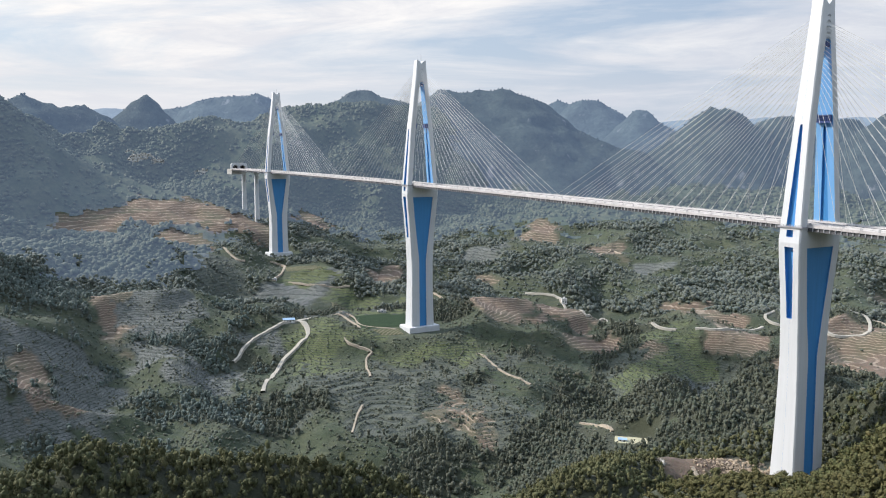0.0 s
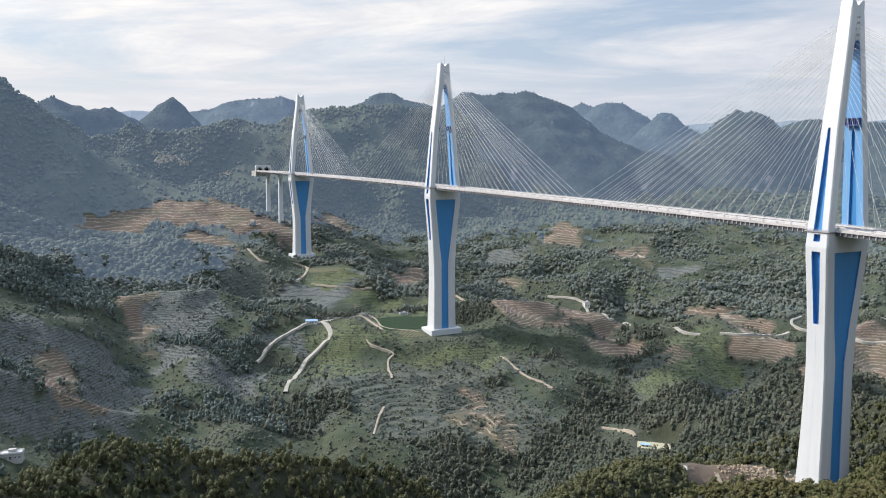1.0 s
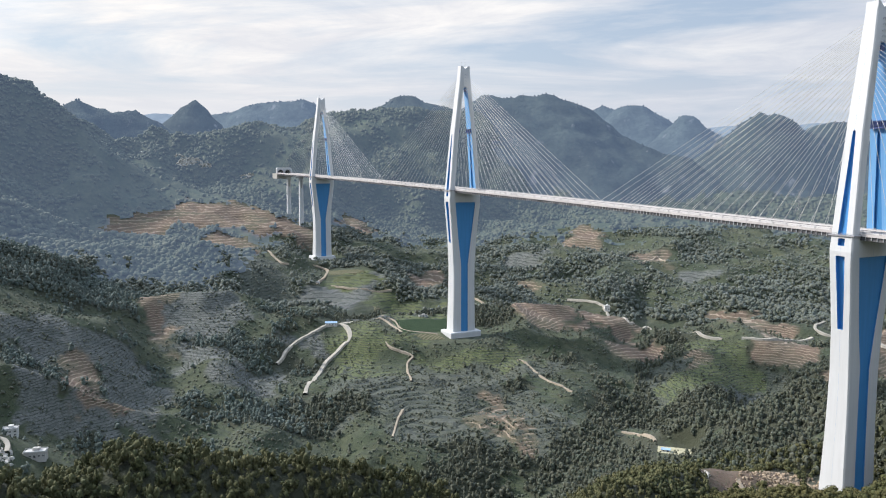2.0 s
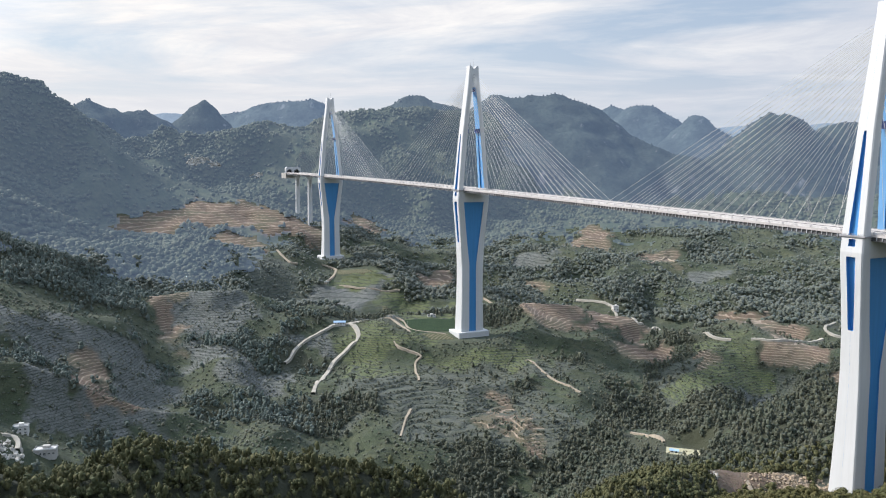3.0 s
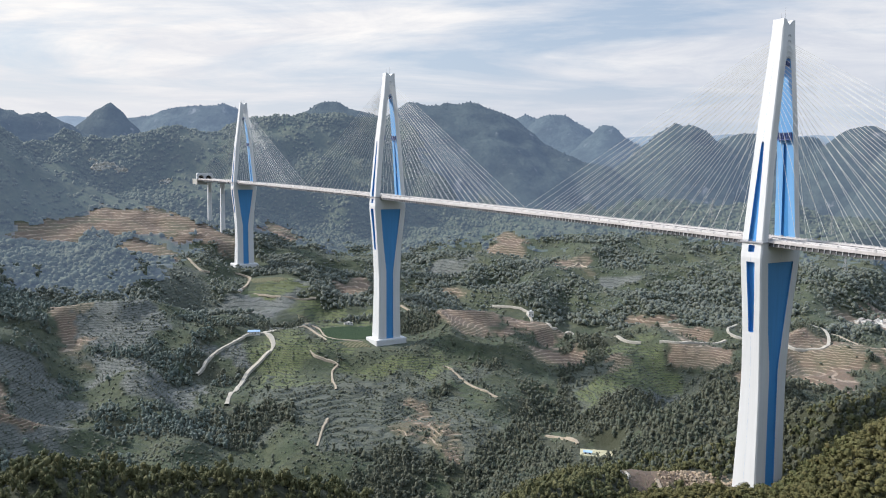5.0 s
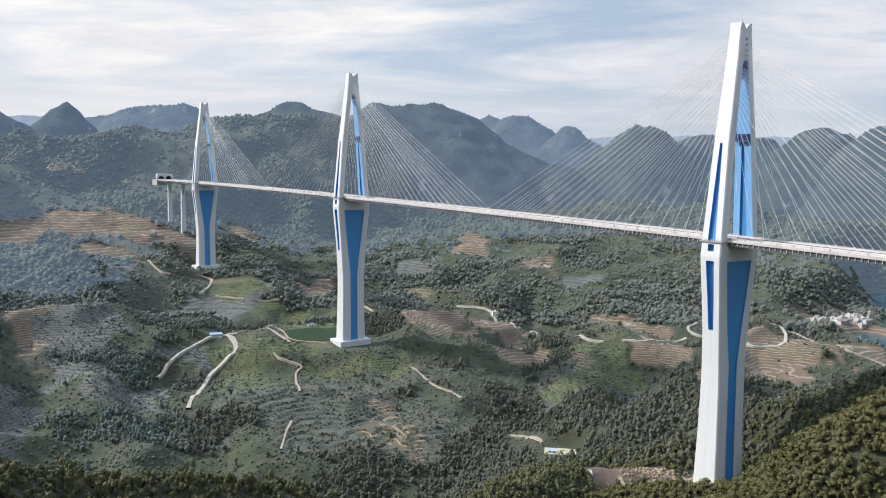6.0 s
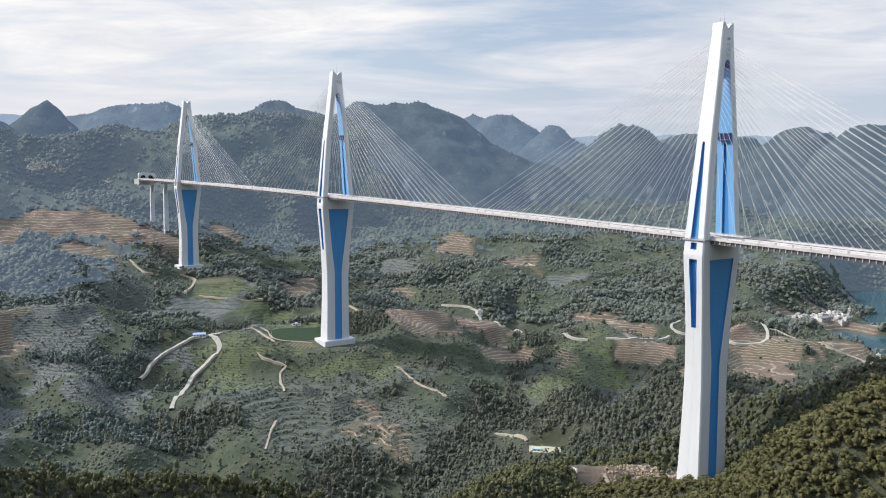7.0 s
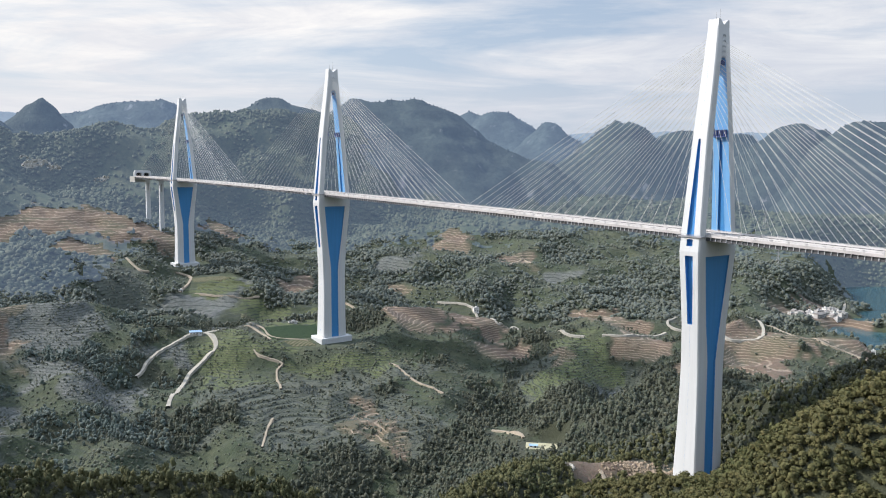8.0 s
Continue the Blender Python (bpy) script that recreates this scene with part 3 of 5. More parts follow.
def ground_sheet():
    fine = np.radians(np.arange(-43.0, 33.01, 0.185))
    coarse = np.radians(np.arange(33.0 + 3.0, 317.0 - 2.9, 3.0))
    az = np.concatenate([fine, coarse])
    rad = [3.0]
    while rad[-1] < 4900:
        r = rad[-1]
        rad.append(r + (r * 0.05 if r < 120 else 5.0 if r < 640 else min(2.4 + max(0, r - 800) * 0.0080, 30.0)))
    rad = np.array(rad)
    a, r = np.meshgrid(az, rad, indexing="ij")
    x, y = r * np.sin(a), r * np.cos(a)
    z = land(x, y)
    na, nr = a.shape
    co = np.stack([x, y, z], -1).reshape(-1, 3)
    i, j = np.meshgrid(np.arange(na), np.arange(nr - 1), indexing="ij")
    i2 = (i + 1) % na
    quads = np.stack([i * nr + j, i * nr + j + 1, i2 * nr + j + 1, i2 * nr + j], -1).reshape(-1, 4)
    co = np.concatenate([co, np.array([[0, 0, ground_at(0, 0)]])])
    k = np.arange(na)
    tris = np.stack([np.full(na, len(co) - 1), k * nr, ((k + 1) % na) * nr], -1)
    me = bpy.data.meshes.new("ground")
    me.vertices.add(len(co))
    me.vertices.foreach_set("co", co.ravel())
    loops = np.concatenate([quads.ravel(), tris.ravel()])
    me.loops.add(len(loops))
    me.loops.foreach_set("vertex_index", loops.astype(np.int32))
    starts = np.concatenate([np.arange(len(quads)) * 4, len(quads) * 4 + np.arange(na) * 3])
    me.polygons.add(len(starts))
    me.polygons.foreach_set("loop_start", starts.astype(np.int32))
    me.update(calc_edges=True)
    me.polygons.foreach_set("use_smooth", np.ones(len(starts), bool))
    # land use per vertex: bare earth, rubble terraces, crops; alpha: terrace faces
    px, py = co[:, 0], co[:, 1]
    use = np.zeros((len(co), 4), np.float32)
    for c, kinds in enumerate((("bare", "yard"), ("stone",), ("crop", "plot"))):
        use[:, c] = cover(px, py, kinds)
    weed = cover(px, py, ("weed",))
    use[:, 1] = np.maximum(use[:, 1], 0.45 * weed)
    till = np.clip(np.maximum(use[:, :3].max(1), weed), 0, 1) * smooth(640, 700, np.hypot(px, py))
    _, _, phase = terrace(px, py, lie(px, py))
    use[:, 3] = np.maximum(till, 0.6 * old_steps(px, py))
    # darkening under trees, weakened far off where haze would lift it
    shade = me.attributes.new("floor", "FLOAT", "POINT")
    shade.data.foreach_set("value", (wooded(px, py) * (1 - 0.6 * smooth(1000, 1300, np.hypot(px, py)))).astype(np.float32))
    bands = me.attributes.new("phase", "FLOAT", "POINT")
    bands.data.foreach_set("value", phase.astype(np.float32))
    layer = me.color_attributes.new("use", "FLOAT_COLOR", "POINT")
    layer.data.foreach_set("color", use.ravel())
    me.update()
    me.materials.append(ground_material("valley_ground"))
    # copy of the ground with haze painted in as emission, bare fields left out
    me.materials.append(ground_material("haze_glow_ridge_ground", 0.02, 0.225))
    far_face = (past_haze_line(px, py) & (use[:, 0] < 0.5))[loops[starts]].astype(np.int32)
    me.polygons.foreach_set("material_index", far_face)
    return me


ground = tagged(new("ground", ground_sheet()), "hilly ground of scrub, terraces and bare earth", "ground", kind="structure")
# ---------------------------------------------------------------- the bridge
BEARING = radians(37.3)                      # of the bridge's line, to the left of +y
U = Vector((-math.sin(BEARING), math.cos(BEARING), 0))
V = Vector((math.cos(BEARING), math.sin(BEARING), 0))        # across, away from the viewer
FIRST = Vector((190.5, 560.6, 0))
SPAN = 550.0


def deck_z(s):
    """Road level along the bridge, s metres from the first tower."""
    return 255.6 + 0.0213 * s - 0.0000066 * s * s


def bridge_pose(s, z=0.0):
    p = FIRST + U * s
    m = Matrix.Identity(4)
    m.col[0], m.col[1], m.col[2] = U.to_4d(), (-V).to_4d(), Vector((0, 0, 1, 0))
    m.col[0][3] = m.col[1][3] = 0.0
    m.translation = (p.x, p.y, z)
    return m


HALF_V = ([-178.6, -140, -110, -92, -64, -40, -22, -12, 0, 67, 124, 149], [16.6, 15.6, 15.3, 15.7, 17.4, 19.6, 21.6, 22.4, 21.6, 15.9, 8.7, 6.1])
HALF_U = ([-178.6, -140, -92, -64, -12, 0, 67, 124, 149], [9.6, 8.6, 7.6, 7.4, 8.4, 8.1, 6.2, 5.0, 4.3])


def half_v(z):
    return float(np.interp(z, *HALF_V))


def half_u(z):
    return float(np.interp(z, *HALF_U))


def loft(rings, closed_ends=True):
    """Rings of equal length; returns verts and the faces of each strip along the loft."""
    n = len(rings[0])
    v = [p for ring in rings for p in ring]
    strips = [[(k * n + i, k * n + (i + 1) % n, (k + 1) * n + (i + 1) % n, (k + 1) * n + i) for k in range(len(rings) - 1)] for i in range(n)]
    caps = [tuple(range(n - 1, -1, -1)), tuple(range((len(rings) - 1) * n, len(rings) * n))] if closed_ends else []
    return v, strips, caps


def pylon(s, below, above, label, plinth=True):
    zd = deck_z(s)
    kb, ka = below / 178.6, above / 149.0
    root = empty("bridge_pylon", bridge_pose(s, zd - below), label, "bridge tower", "towers of the bridge")
    base = below

    def zz(z):
        return base + (z * kb if z < 0 else z * ka)

    # pier below the deck: notched on the four sides for the blue panels and the slots
    heights = [-178.6, -160, -140, -120, -104, -96, -92, -86, -78, -66, -64.05, -63.95, -60, -50, -40, -30, -22, -16.2, -15.52, -15.48, -15.05, -14.95, -14.6, -14, -12, -8.25, -8.15, -3.45, -3.35, -1.2]
    rings = []
    for z in heights:
        hv, hu = half_v(z), half_u(z)
        w = float(np.interp(z, [-178.6, -92, -86, -66, -40, -16], [5.0, 4.9, 5.5, 8.3, 11.6, 14.4])) if z < -15.5 else 0.03
        dw = 1.1 if z < -15.5 else 0.0
        inside = -64 < z < -15 or -8.2 < z < -3.4
        sw = float(np.interp(z, [-64, -15, -8, -3], [2.0, 3.3, 2.4, 2.4])) if inside else 0.03
        ds = 3.0 if inside else 0.0
        c = 0.9
        q = [(-hu, -hv + c), (-hu + c, -hv), (-sw, -hv), (-sw, -hv + ds), (sw, -hv + ds), (sw, -hv), (hu - c, -hv), (hu, -hv + c),
             (hu, -w), (hu - dw, -w), (hu - dw, w), (hu, w),
             (hu, hv - c), (hu - c, hv), (sw, hv), (sw, hv - ds), (-sw, hv - ds), (-sw, hv), (-hu + c, hv), (-hu, hv - c),
             (-hu, w), (-hu + dw, w), (-hu + dw, -w), (-hu, -w)]
        rings.append([(u, v, zz(z)) for u, v in q])
    v, strips, caps = loft(rings)
    slot_a, slot_b, panel_a, panel_b = (2, 3, 4), (14, 15, 16), (8, 9, 10), (20, 21, 22)
    white = [f for i, st in enumerate(strips) if i not in slot_a + slot_b + panel_a + panel_b for f in st] + caps
    part("pier", v, white, WHITE, root, "white-painted concrete pier flaring towards the deck")
    for name, idx, mat in (("slot_lining", slot_a, BLUE), ("slot_lining", slot_b, BLUE), ("blue_panel", panel_a, BLUE), ("blue_panel", panel_b, BLUE)):
        part(name, v, [f for i in idx for f in strips[i]], mat, root, "recessed blue-painted concrete")
    # two legs above the deck, leaning together; each has a slot that closes at two fifths of its height
    up_heights = [-1.2, 0, 10, 25, 45, 58, 64, 66.0, 66.78, 66.82, 69, 76, 90, 105, 116, 121, 122.8, 123.6, 124]
    for side in (-1, 1):
        rings = []
        for z in up_heights:
            ho, hu = half_v(z), half_u(z)
            hi = float(np.interp(z, [0, 67, 105, 116, 121, 122.8, 123.6, 124], [15.4, 9.4, 5.0, 3.7, 3.0, 2.4, 1.5, 0.0]))
            sw = float(np.interp(z, [0, 60, 64, 67], [3.0, 1.25, 1.1, 0.7]))
            ds = 2.2 if z <= 66.8 else 0.0
            sw = sw if z <= 66.8 else 0.03
            c = 0.7
            q = [(-hu + c, -ho), (-sw, -ho), (-sw, -ho + ds), (sw, -ho + ds), (sw, -ho), (hu - c, -ho), (hu, -ho + c),
                 (hu, -hi), (sw, -hi), (sw, -hi - ds * 0.6), (-sw, -hi - ds * 0.6), (-sw, -hi), (-hu, -hi), (-hu, -ho + c)]
            ring = [(u, vv * -side, zz(z)) for u, vv in q]
            rings.append(ring if side < 0 else ring[::-1])
        v, strips, caps = loft(rings)
        n = 14
        order = list(range(n)) if side < 0 else [(n - 2 - i) % n for i in range(n)]
        slot = {order[i] for i in (1, 2, 3)}
        inner = {order[i] for i in (7, 11)}
        groove = {order[i] for i in (8, 9, 10)}
        part("pylon_leg", v, [f for i, st in enumerate(strips) if i not in slot | inner | groove for f in st] + caps, WHITE, root)
        part("slot_lining", v, [f for i in slot for f in strips[i]], BLUE, root, "recessed blue-painted concrete")
        part("leg_lining", v, [f for i in inner for f in strips[i]], PALE_BLUE, root, "pale blue inner face of the leg")
        # the groove takes a deeper blue than the face, for the shade inside it
        part("slot_lining", v, [f for i in groove for f in strips[i]], BLUE, root, "recessed blue-painted concrete")
        # bracket where the two halves of the leg meet
        hi = float(np.interp(70, [67, 105], [9.4, 4.3]))
        sh = Shape()
        y0, y1 = sorted((side * (hi + 0.2), side * (hi - 2.4)))
        sh.box(-5.2, 5.2, y0, y1, zz(68.5), zz(69.3)).box(-5.2, 5.2, y0, y1, zz(73.2), zz(73.8))
        for i in range(8):
            u = -5.0 + i * 10.0 / 7
            sh.box(u - 0.25, u + 0.25, y0 + 0.3, y1 - 0.3, zz(69.3), zz(73.2))
        sh.part("bracket", BRACKET, root, "dark blue steel bracket with ribs")
        # walkway collar at deck level
        hv, hu = half_v(-1), half_u(-1)
        sh = Shape()
        ya, yb = sorted((side * (hv - 6.8), side * (hv + 1.1)))
        sh.box(-hu - 1.1, hu + 1.1, ya, yb, zz(-1.9), zz(-1.0))
        for u0, u1, a, b in ((-hu - 1.1, hu + 1.1, side * (hv + 0.95), side * (hv + 1.1)),):
            a, b = sorted((a, b))
            for h in (0.6, 1.2):
                sh.box(u0, u1, a, b, zz(-1.0) + h - 0.06, zz(-1.0) + h + 0.06)
            for i in range(9):
                u = u0 + (u1 - u0) * i / 8
                sh.box(u - 0.06, u + 0.06, a, b, zz(-1.0), zz(-1.0) + 1.2)
        sh.part("collar", STEEL_GREY, root, "grey steel walkway collar with railing")
    # head: solid, with a crown notched like a V and pocketed faces
    rings = []
    for z in (124, 132, 140, 144):
        hv, hu, c = half_v(z), half_u(z), 0.7
        rings.append([(u, v_, zz(z)) for u, v_ in ((-hu + c, -hv), (hu - c, -hv), (hu, -hv + c), (hu, hv - c), (hu - c, hv), (-hu + c, hv), (-hu, hv - c), (-hu, -hv + c))])
    v, strips, caps = loft(rings)
    part("pylon_head", v, [f for st in strips for f in st] + caps, WHITE, root)
    hv, hu = half_v(144), half_u(144)
    h1 = half_v(149)
    Shape().prism([(-hv, 0), (hv, 0), (h1, 5.4), (h1 * 0.62, 5.0), (0, 1.6), (-h1 * 0.62, 5.0), (-h1, 5.4)], (0, 1, 0), (0, 0, 1), (1, 0, 0), -hu + 0.25, hu - 0.25).part(
        "crown", WHITE, root, "white crown notched like a V", at=Matrix.Translation((0, 0, zz(144) - 0.02)))
    # cable pockets: small dark hoods one above another on both end faces
    for end in (-1, 1):
        for i in range(5):
            z = 123.0 + i * 3.7
            hu = half_u(z)
            w = 1.9 - 0.12 * i
            arch = [(w * math.cos(a), 1.5 * math.sin(a)) for a in [math.pi * k / 8 for k in range(9)]]
            arch += [(x * 0.72, y * 0.62 - 0.1) for x, y in arch[::-1]]
            Shape().prism(arch, (0, 1, 0), (0, 0, 1), (end, 0, 0), hu - 0.4, hu + 0.55).part("cable_hood", HOOD, root, "grey cable hood", at=Matrix.Translation((0, 0, zz(z))))
        # solid dark blue plug in the arch, imitating shade in the opening's head
        hu = half_u(120)
        arch = [(1.7 * math.cos(a), 2.6 * math.sin(a)) for a in [math.pi * k / 10 for k in range(11)]] + [(-1.9, -1.0), (1.9, -1.0)]
        Shape().prism(arch, (0, 1, 0), (0, 0, 1), (end, 0, 0), hu - 1.5, hu + 0.06).part("opening_shade_plug", BRACKET, root, "dark blue plug standing for the shaded head of the opening", at=Matrix.Translation((0, 0, zz(119.0))))
    for v0 in (-1.8, 2.6):
        Shape().tube((0.5, v0, zz(146)), (0.5, v0, zz(158 if v0 < 0 else 154.5)), 0.16, 0.06, 5).part("mast", STEEL_GREY, root, "thin lightning mast")
    if plinth:
        sh = Shape()
        a, b = half_u(-178.6) + 4.6, half_v(-178.6) + 5.6
        sh.add([(-a, -b, -14), (a, -b, -14), (a, b, -14), (-a, b, -14), (-a, -b, 6.0), (a, -b, 6.0), (a, b, 6.0), (-a, b, 6.0),
                (-a + 0.5, -b + 0.5, 6.6), (a - 0.5, -b + 0.5, 6.6), (a - 0.5, b - 0.5, 6.6), (-a + 0.5, b - 0.5, 6.6)],
               [(0, 1, 5, 4), (1, 2, 6, 5), (2, 3, 7, 6), (3, 0, 4, 7), (4, 5, 9, 8), (5, 6, 10, 9), (6, 7, 11, 10), (7, 4, 8, 11), (8, 9, 10, 11)])
        sh.part("plinth", WHITE, root, "white concrete plinth")
    # stay cables, two planes to each side
    for end in (-1, 1):
        count = 20 if (s in (0.0, 2 * SPAN) and end == (-1 if s == 0.0 else 1)) else 22
        for i in range(count):
            du = 17.0 + i * 11.7
            z_top = 72.0 + 66.0 * ((i + 1) / 22.0) ** 0.72
            for side in (-1, 1):
                v_top = side * max(1.6, (half_v(z_top) - 3.3)) if z_top < 120 else side * 2.4
                a = (end * (half_u(z_top) - 0.3), v_top, zz(z_top))
                b = (end * du, side * 14.9, base + deck_z(s + end * du) - zd + 0.2)
                Shape().tube(a, b, 0.14, 0.14, 5).part("stay_cable", CABLE, root)
    return root


BRACKET = plain("bracket_blue_steel", (0.07, 0.10, 0.24), 0.5, 1.0, 0.35)
STEEL_GREY = plain("grey_steel", (0.30, 0.30, 0.31), 0.5, 1.0, 0.2)
HOOD = plain("hood_grey_concrete", (0.46, 0.47, 0.49), 0.7, 1.0, 0.25)

pylon(0.0, 180.0, 149.0, "white concrete bridge tower with blue panels, standing among bushes", plinth=False)
pylon(SPAN, 190.5, 154.5, "tallest white bridge tower with blue panels on a green knoll")
pylon(2 * SPAN, 159.0, 145.5, "far white bridge tower with blue panels above terraced fields")

# deck: slab, edge girders with stiffeners, cross beams, rails
# edge beam toned below the rails so that the rail lines stand out
FASCIA = plain("muted_edge_beam_paint", (0.47, 0.44, 0.43), 0.6, 1.5, 0.2)
deck = empty("bridge_deck", Matrix.Identity(4), "long white-edged road deck on dark steel girders", "bridge deck")
S0, S1 = -248.0, 2 * SPAN + 250.0


def deck_strip(name, profile, material, label, s0=S0, s1=S1, step=12.5):
    """A profile of (across, up) pairs run along the bridge."""
    n = int((s1 - s0) / step) + 1
    rings = []
    for k in range(n + 1):
        s = s0 + (s1 - s0) * k / n
        p = FIRST + U * s
        rings.append([(p.x + V.x * a, p.y + V.y * a, deck_z(s) + h) for a, h in profile])
    v, strips, caps = loft(rings)
    return part(name, v, [f for st in strips for f in st] + caps, material, deck, label)


def slab(a0, a1, h0, h1):
    return [(a0, h0), (a1, h0), (a1, h1), (a0, h1)]


deck_strip("road_slab", slab(-15.2, 15.2, -0.55, -0.08), CONCRETE, "pale concrete road slab")
deck_strip("carriageway", slab(-13.0, 13.0, -0.08, 0.02), ASPHALT, "dark asphalt carriageway")
for side in (-1, 1):
    a = side * 15.2
    deck_strip("edge_fascia", slab(min(a, a + side * 0.35), max(a, a + side * 0.35), -1.35, 0.45), FASCIA, "pale painted edge beam")
    g = side * 14.2
    deck_strip("edge_girder", slab(g - 0.3, g + 0.3, -3.7, -0.55), STEEL_DARK, "dark steel edge girder")
    deck_strip("girder_flange", slab(g - 0.7, g + 0.7, -3.95, -3.7), STEEL_DARK, "dark steel flange")
    for h in (0.75, 1.05, 1.4):
        deck_strip("handrail", slab(a - 0.07, a + 0.07, h - 0.06, h + 0.06), RAIL_PAINT, "pale steel rail")
    b = side * 12.6
    deck_strip("crash_barrier", slab(b - 0.22, b + 0.22, 0.02, 0.95), RAIL_PAINT, "pale concrete crash barrier")
    deck_strip("barrier_rail", slab(b - 0.08, b + 0.08, 1.15, 1.3), RAIL_PAINT, "pale steel rail")
deck_strip("median_barrier", slab(-0.5, 0.5, 0.02, 0.85), RAIL_PAINT, "pale median barrier")


def row_of(name, every, make, material, label, s0=S0 + 4, s1=S1 - 4):
    sh = Shape()
    n = int((s1 - s0) / every)
    for i in range(n):
        s = s0 + i * every
        m = bridge_pose(s, deck_z(s))
        make(sh, m)
    ob = sh.part(name, material, deck, label)
    ob["kind"] = "stuff"


row_of("girder_stiffener", 4.0, lambda sh, m: [sh.box(-0.18, 0.18, y - 0.45, y + 0.45, -3.7, -1.3, m) for y in (-14.7, 14.7)], HOOD, "pale grey web stiffeners")
row_of("cross_beam", 8.0, lambda sh, m: sh.box(-0.3, 0.3, -13.9, 13.9, -3.2, -0.55, m), STEEL_DARK, "dark steel cross beams under the deck")
row_of("rail_post", 4.0, lambda sh, m: [sh.box(-0.09, 0.09, y - 0.09, y + 0.09, 0.4, 1.4, m) for y in (-15.2, 15.2)], RAIL_PAINT, "pale rail posts")
row_of("cable_anchor", 11.7, lambda sh, m: [sh.box(-0.6, 0.6, y - 0.35, y + 0.35, 0.0, 1.9, m) for y in (-14.9, 14.9)], STEEL_GREY, "grey cable anchor boxes")

# approach piers and the tunnel mouth at the far end
for s, drop in ((2 * SPAN + 128, 82.0), (2 * SPAN + 214, 80.0)):
    z = deck_z(s) - 3.95
    root = empty("approach_pier", bridge_pose(s, z - drop), "tall slender white pier under the deck", "bridge pier", "approach piers")
    sh = Shape()
    sh.add([(-3.2, -4.4, -30), (3.2, -4.4, -30), (3.2, 4.4, -30), (-3.2, 4.4, -30), (-2.4, -3.8, drop - 3), (2.4, -3.8, drop - 3), (2.4, 3.8, drop - 3), (-2.4, 3.8, drop - 3)],
           [(3, 2, 1, 0), (4, 5, 6, 7), (0, 1, 5, 4), (1, 2, 6, 5), (2, 3, 7, 6), (3, 0, 4, 7)])
    sh.part("column", WHITE, root)
    Shape().box(-2.55, -2.35, -1.2, 1.2, 2, drop - 8).part("grey_strip", CONCRETE, root, "grey strip down the column")
    Shape().box(-2.4, 2.4, -9.5, 9.5, drop - 3, drop).part("cap_beam", WHITE, root, "white cap beam")

s = S1 - 4
tunnel = empty("tunnel_portal", bridge_pose(s, deck_z(s)), "white tunnel mouth with two round arches in the hillside", "tunnel portal")
outline = [(-17, -9), (-17, 9.0), (-15.8, 11.6), (-13.5, 12.6), (13.5, 12.6), (15.8, 11.6), (17, 9.0), (17, -9)]


def arch_hole(c):
    return [(c + 5.9 * math.cos(a), 2.2 + 5.6 * math.sin(a)) for a in [math.pi * k / 12 for k in range(13)]]


bm = bmesh.new()
face_outline = outline[1:-1] + [(17, 0.0)] + [(13.5, 0.0)] + arch_hole(7.6) + [(1.7, 0.0), (-1.7, 0.0)] + arch_hole(-7.6) + [(-13.5, 0.0), (-17, 0.0)]
ring = [bm.verts.new((0, y, z)) for y, z in face_outline]
bm.faces.new(ring)
ext = bmesh.ops.extrude_face_region(bm, geom=bm.faces[:])
bmesh.ops.translate(bm, vec=(6.0, 0, 0), verts=[g for g in ext["geom"] if isinstance(g, bmesh.types.BMVert)])
bmesh.ops.triangulate(bm, faces=[f for f in bm.faces if len(f.verts) > 4])
bmesh.ops.recalc_face_normals(bm, faces=bm.faces[:])
me = bpy.data.meshes.new("portal_wall")
bm.to_mesh(me)
bm.free()
me.materials.append(WHITE)
wall = new("portal_wall", me)
wall.parent = tunnel
# a near-black plug closes each arch; its colour stands for the darkness inside
for c in (7.6, -7.6):
    Shape().prism([(y, z) for y, z in arch_hole(c)] + [(c - 5.9, 0), (c + 5.9, 0)], (0, 1, 0), (0, 0, 1), (1, 0, 0), 6.02, 7.0).part("bore_plug", BORE_SHADE, tunnel, "near-black plug painted as the unlit tunnel bore")
Shape().box(5.0, 40.0, -15.0, 15.0, -12.0, -0.6).part("abutment", CONCRETE, tunnel, "grey concrete abutment")
# ---------------------------------------------------------------- far mountains
def mountain_material(name, green, rock, glow, strength):
    """Wooded limestone far off; bluish emission paints the haze of thick air onto it."""
    k = Nodes(name)
    pos = k.where(True)
    col = k.mix(k.ramp(k.noise(90, 6, 0.65, pos), (0.35, 0.0), (0.65, 1.0)), tuple(c * 0.7 for c in green), tuple(c * 1.35 for c in green))
    col = k.mix(k.ramp(k.noise(16, 5, 0.7, pos), (0.45, 0.0), (0.65, 0.7)), col, tuple(c * 0.55 for c in green))
    geo = k.n("ShaderNodeNewGeometry")
    sn = k.n("ShaderNodeSeparateXYZ")
    k.put(sn.inputs[0], geo.outputs["True Normal"])
    cliff = k.math("MULTIPLY", k.ramp(sn.outputs[2], (0.62, 1.0), (0.72, 0.0)), k.ramp(k.noise(46, 6, 0.7, pos, stretch=(1, 1, 0.5)), (0.57, 0.0), (0.66, 0.6)))
    col = k.mix(cliff, col, rock)
    k.bump(k.noise(22, 6, 0.7, pos), 0.9, 12.0)
    m = k.done(col, 0.95, spec=0.05)
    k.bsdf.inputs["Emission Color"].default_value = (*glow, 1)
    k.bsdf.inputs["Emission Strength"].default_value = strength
    return m


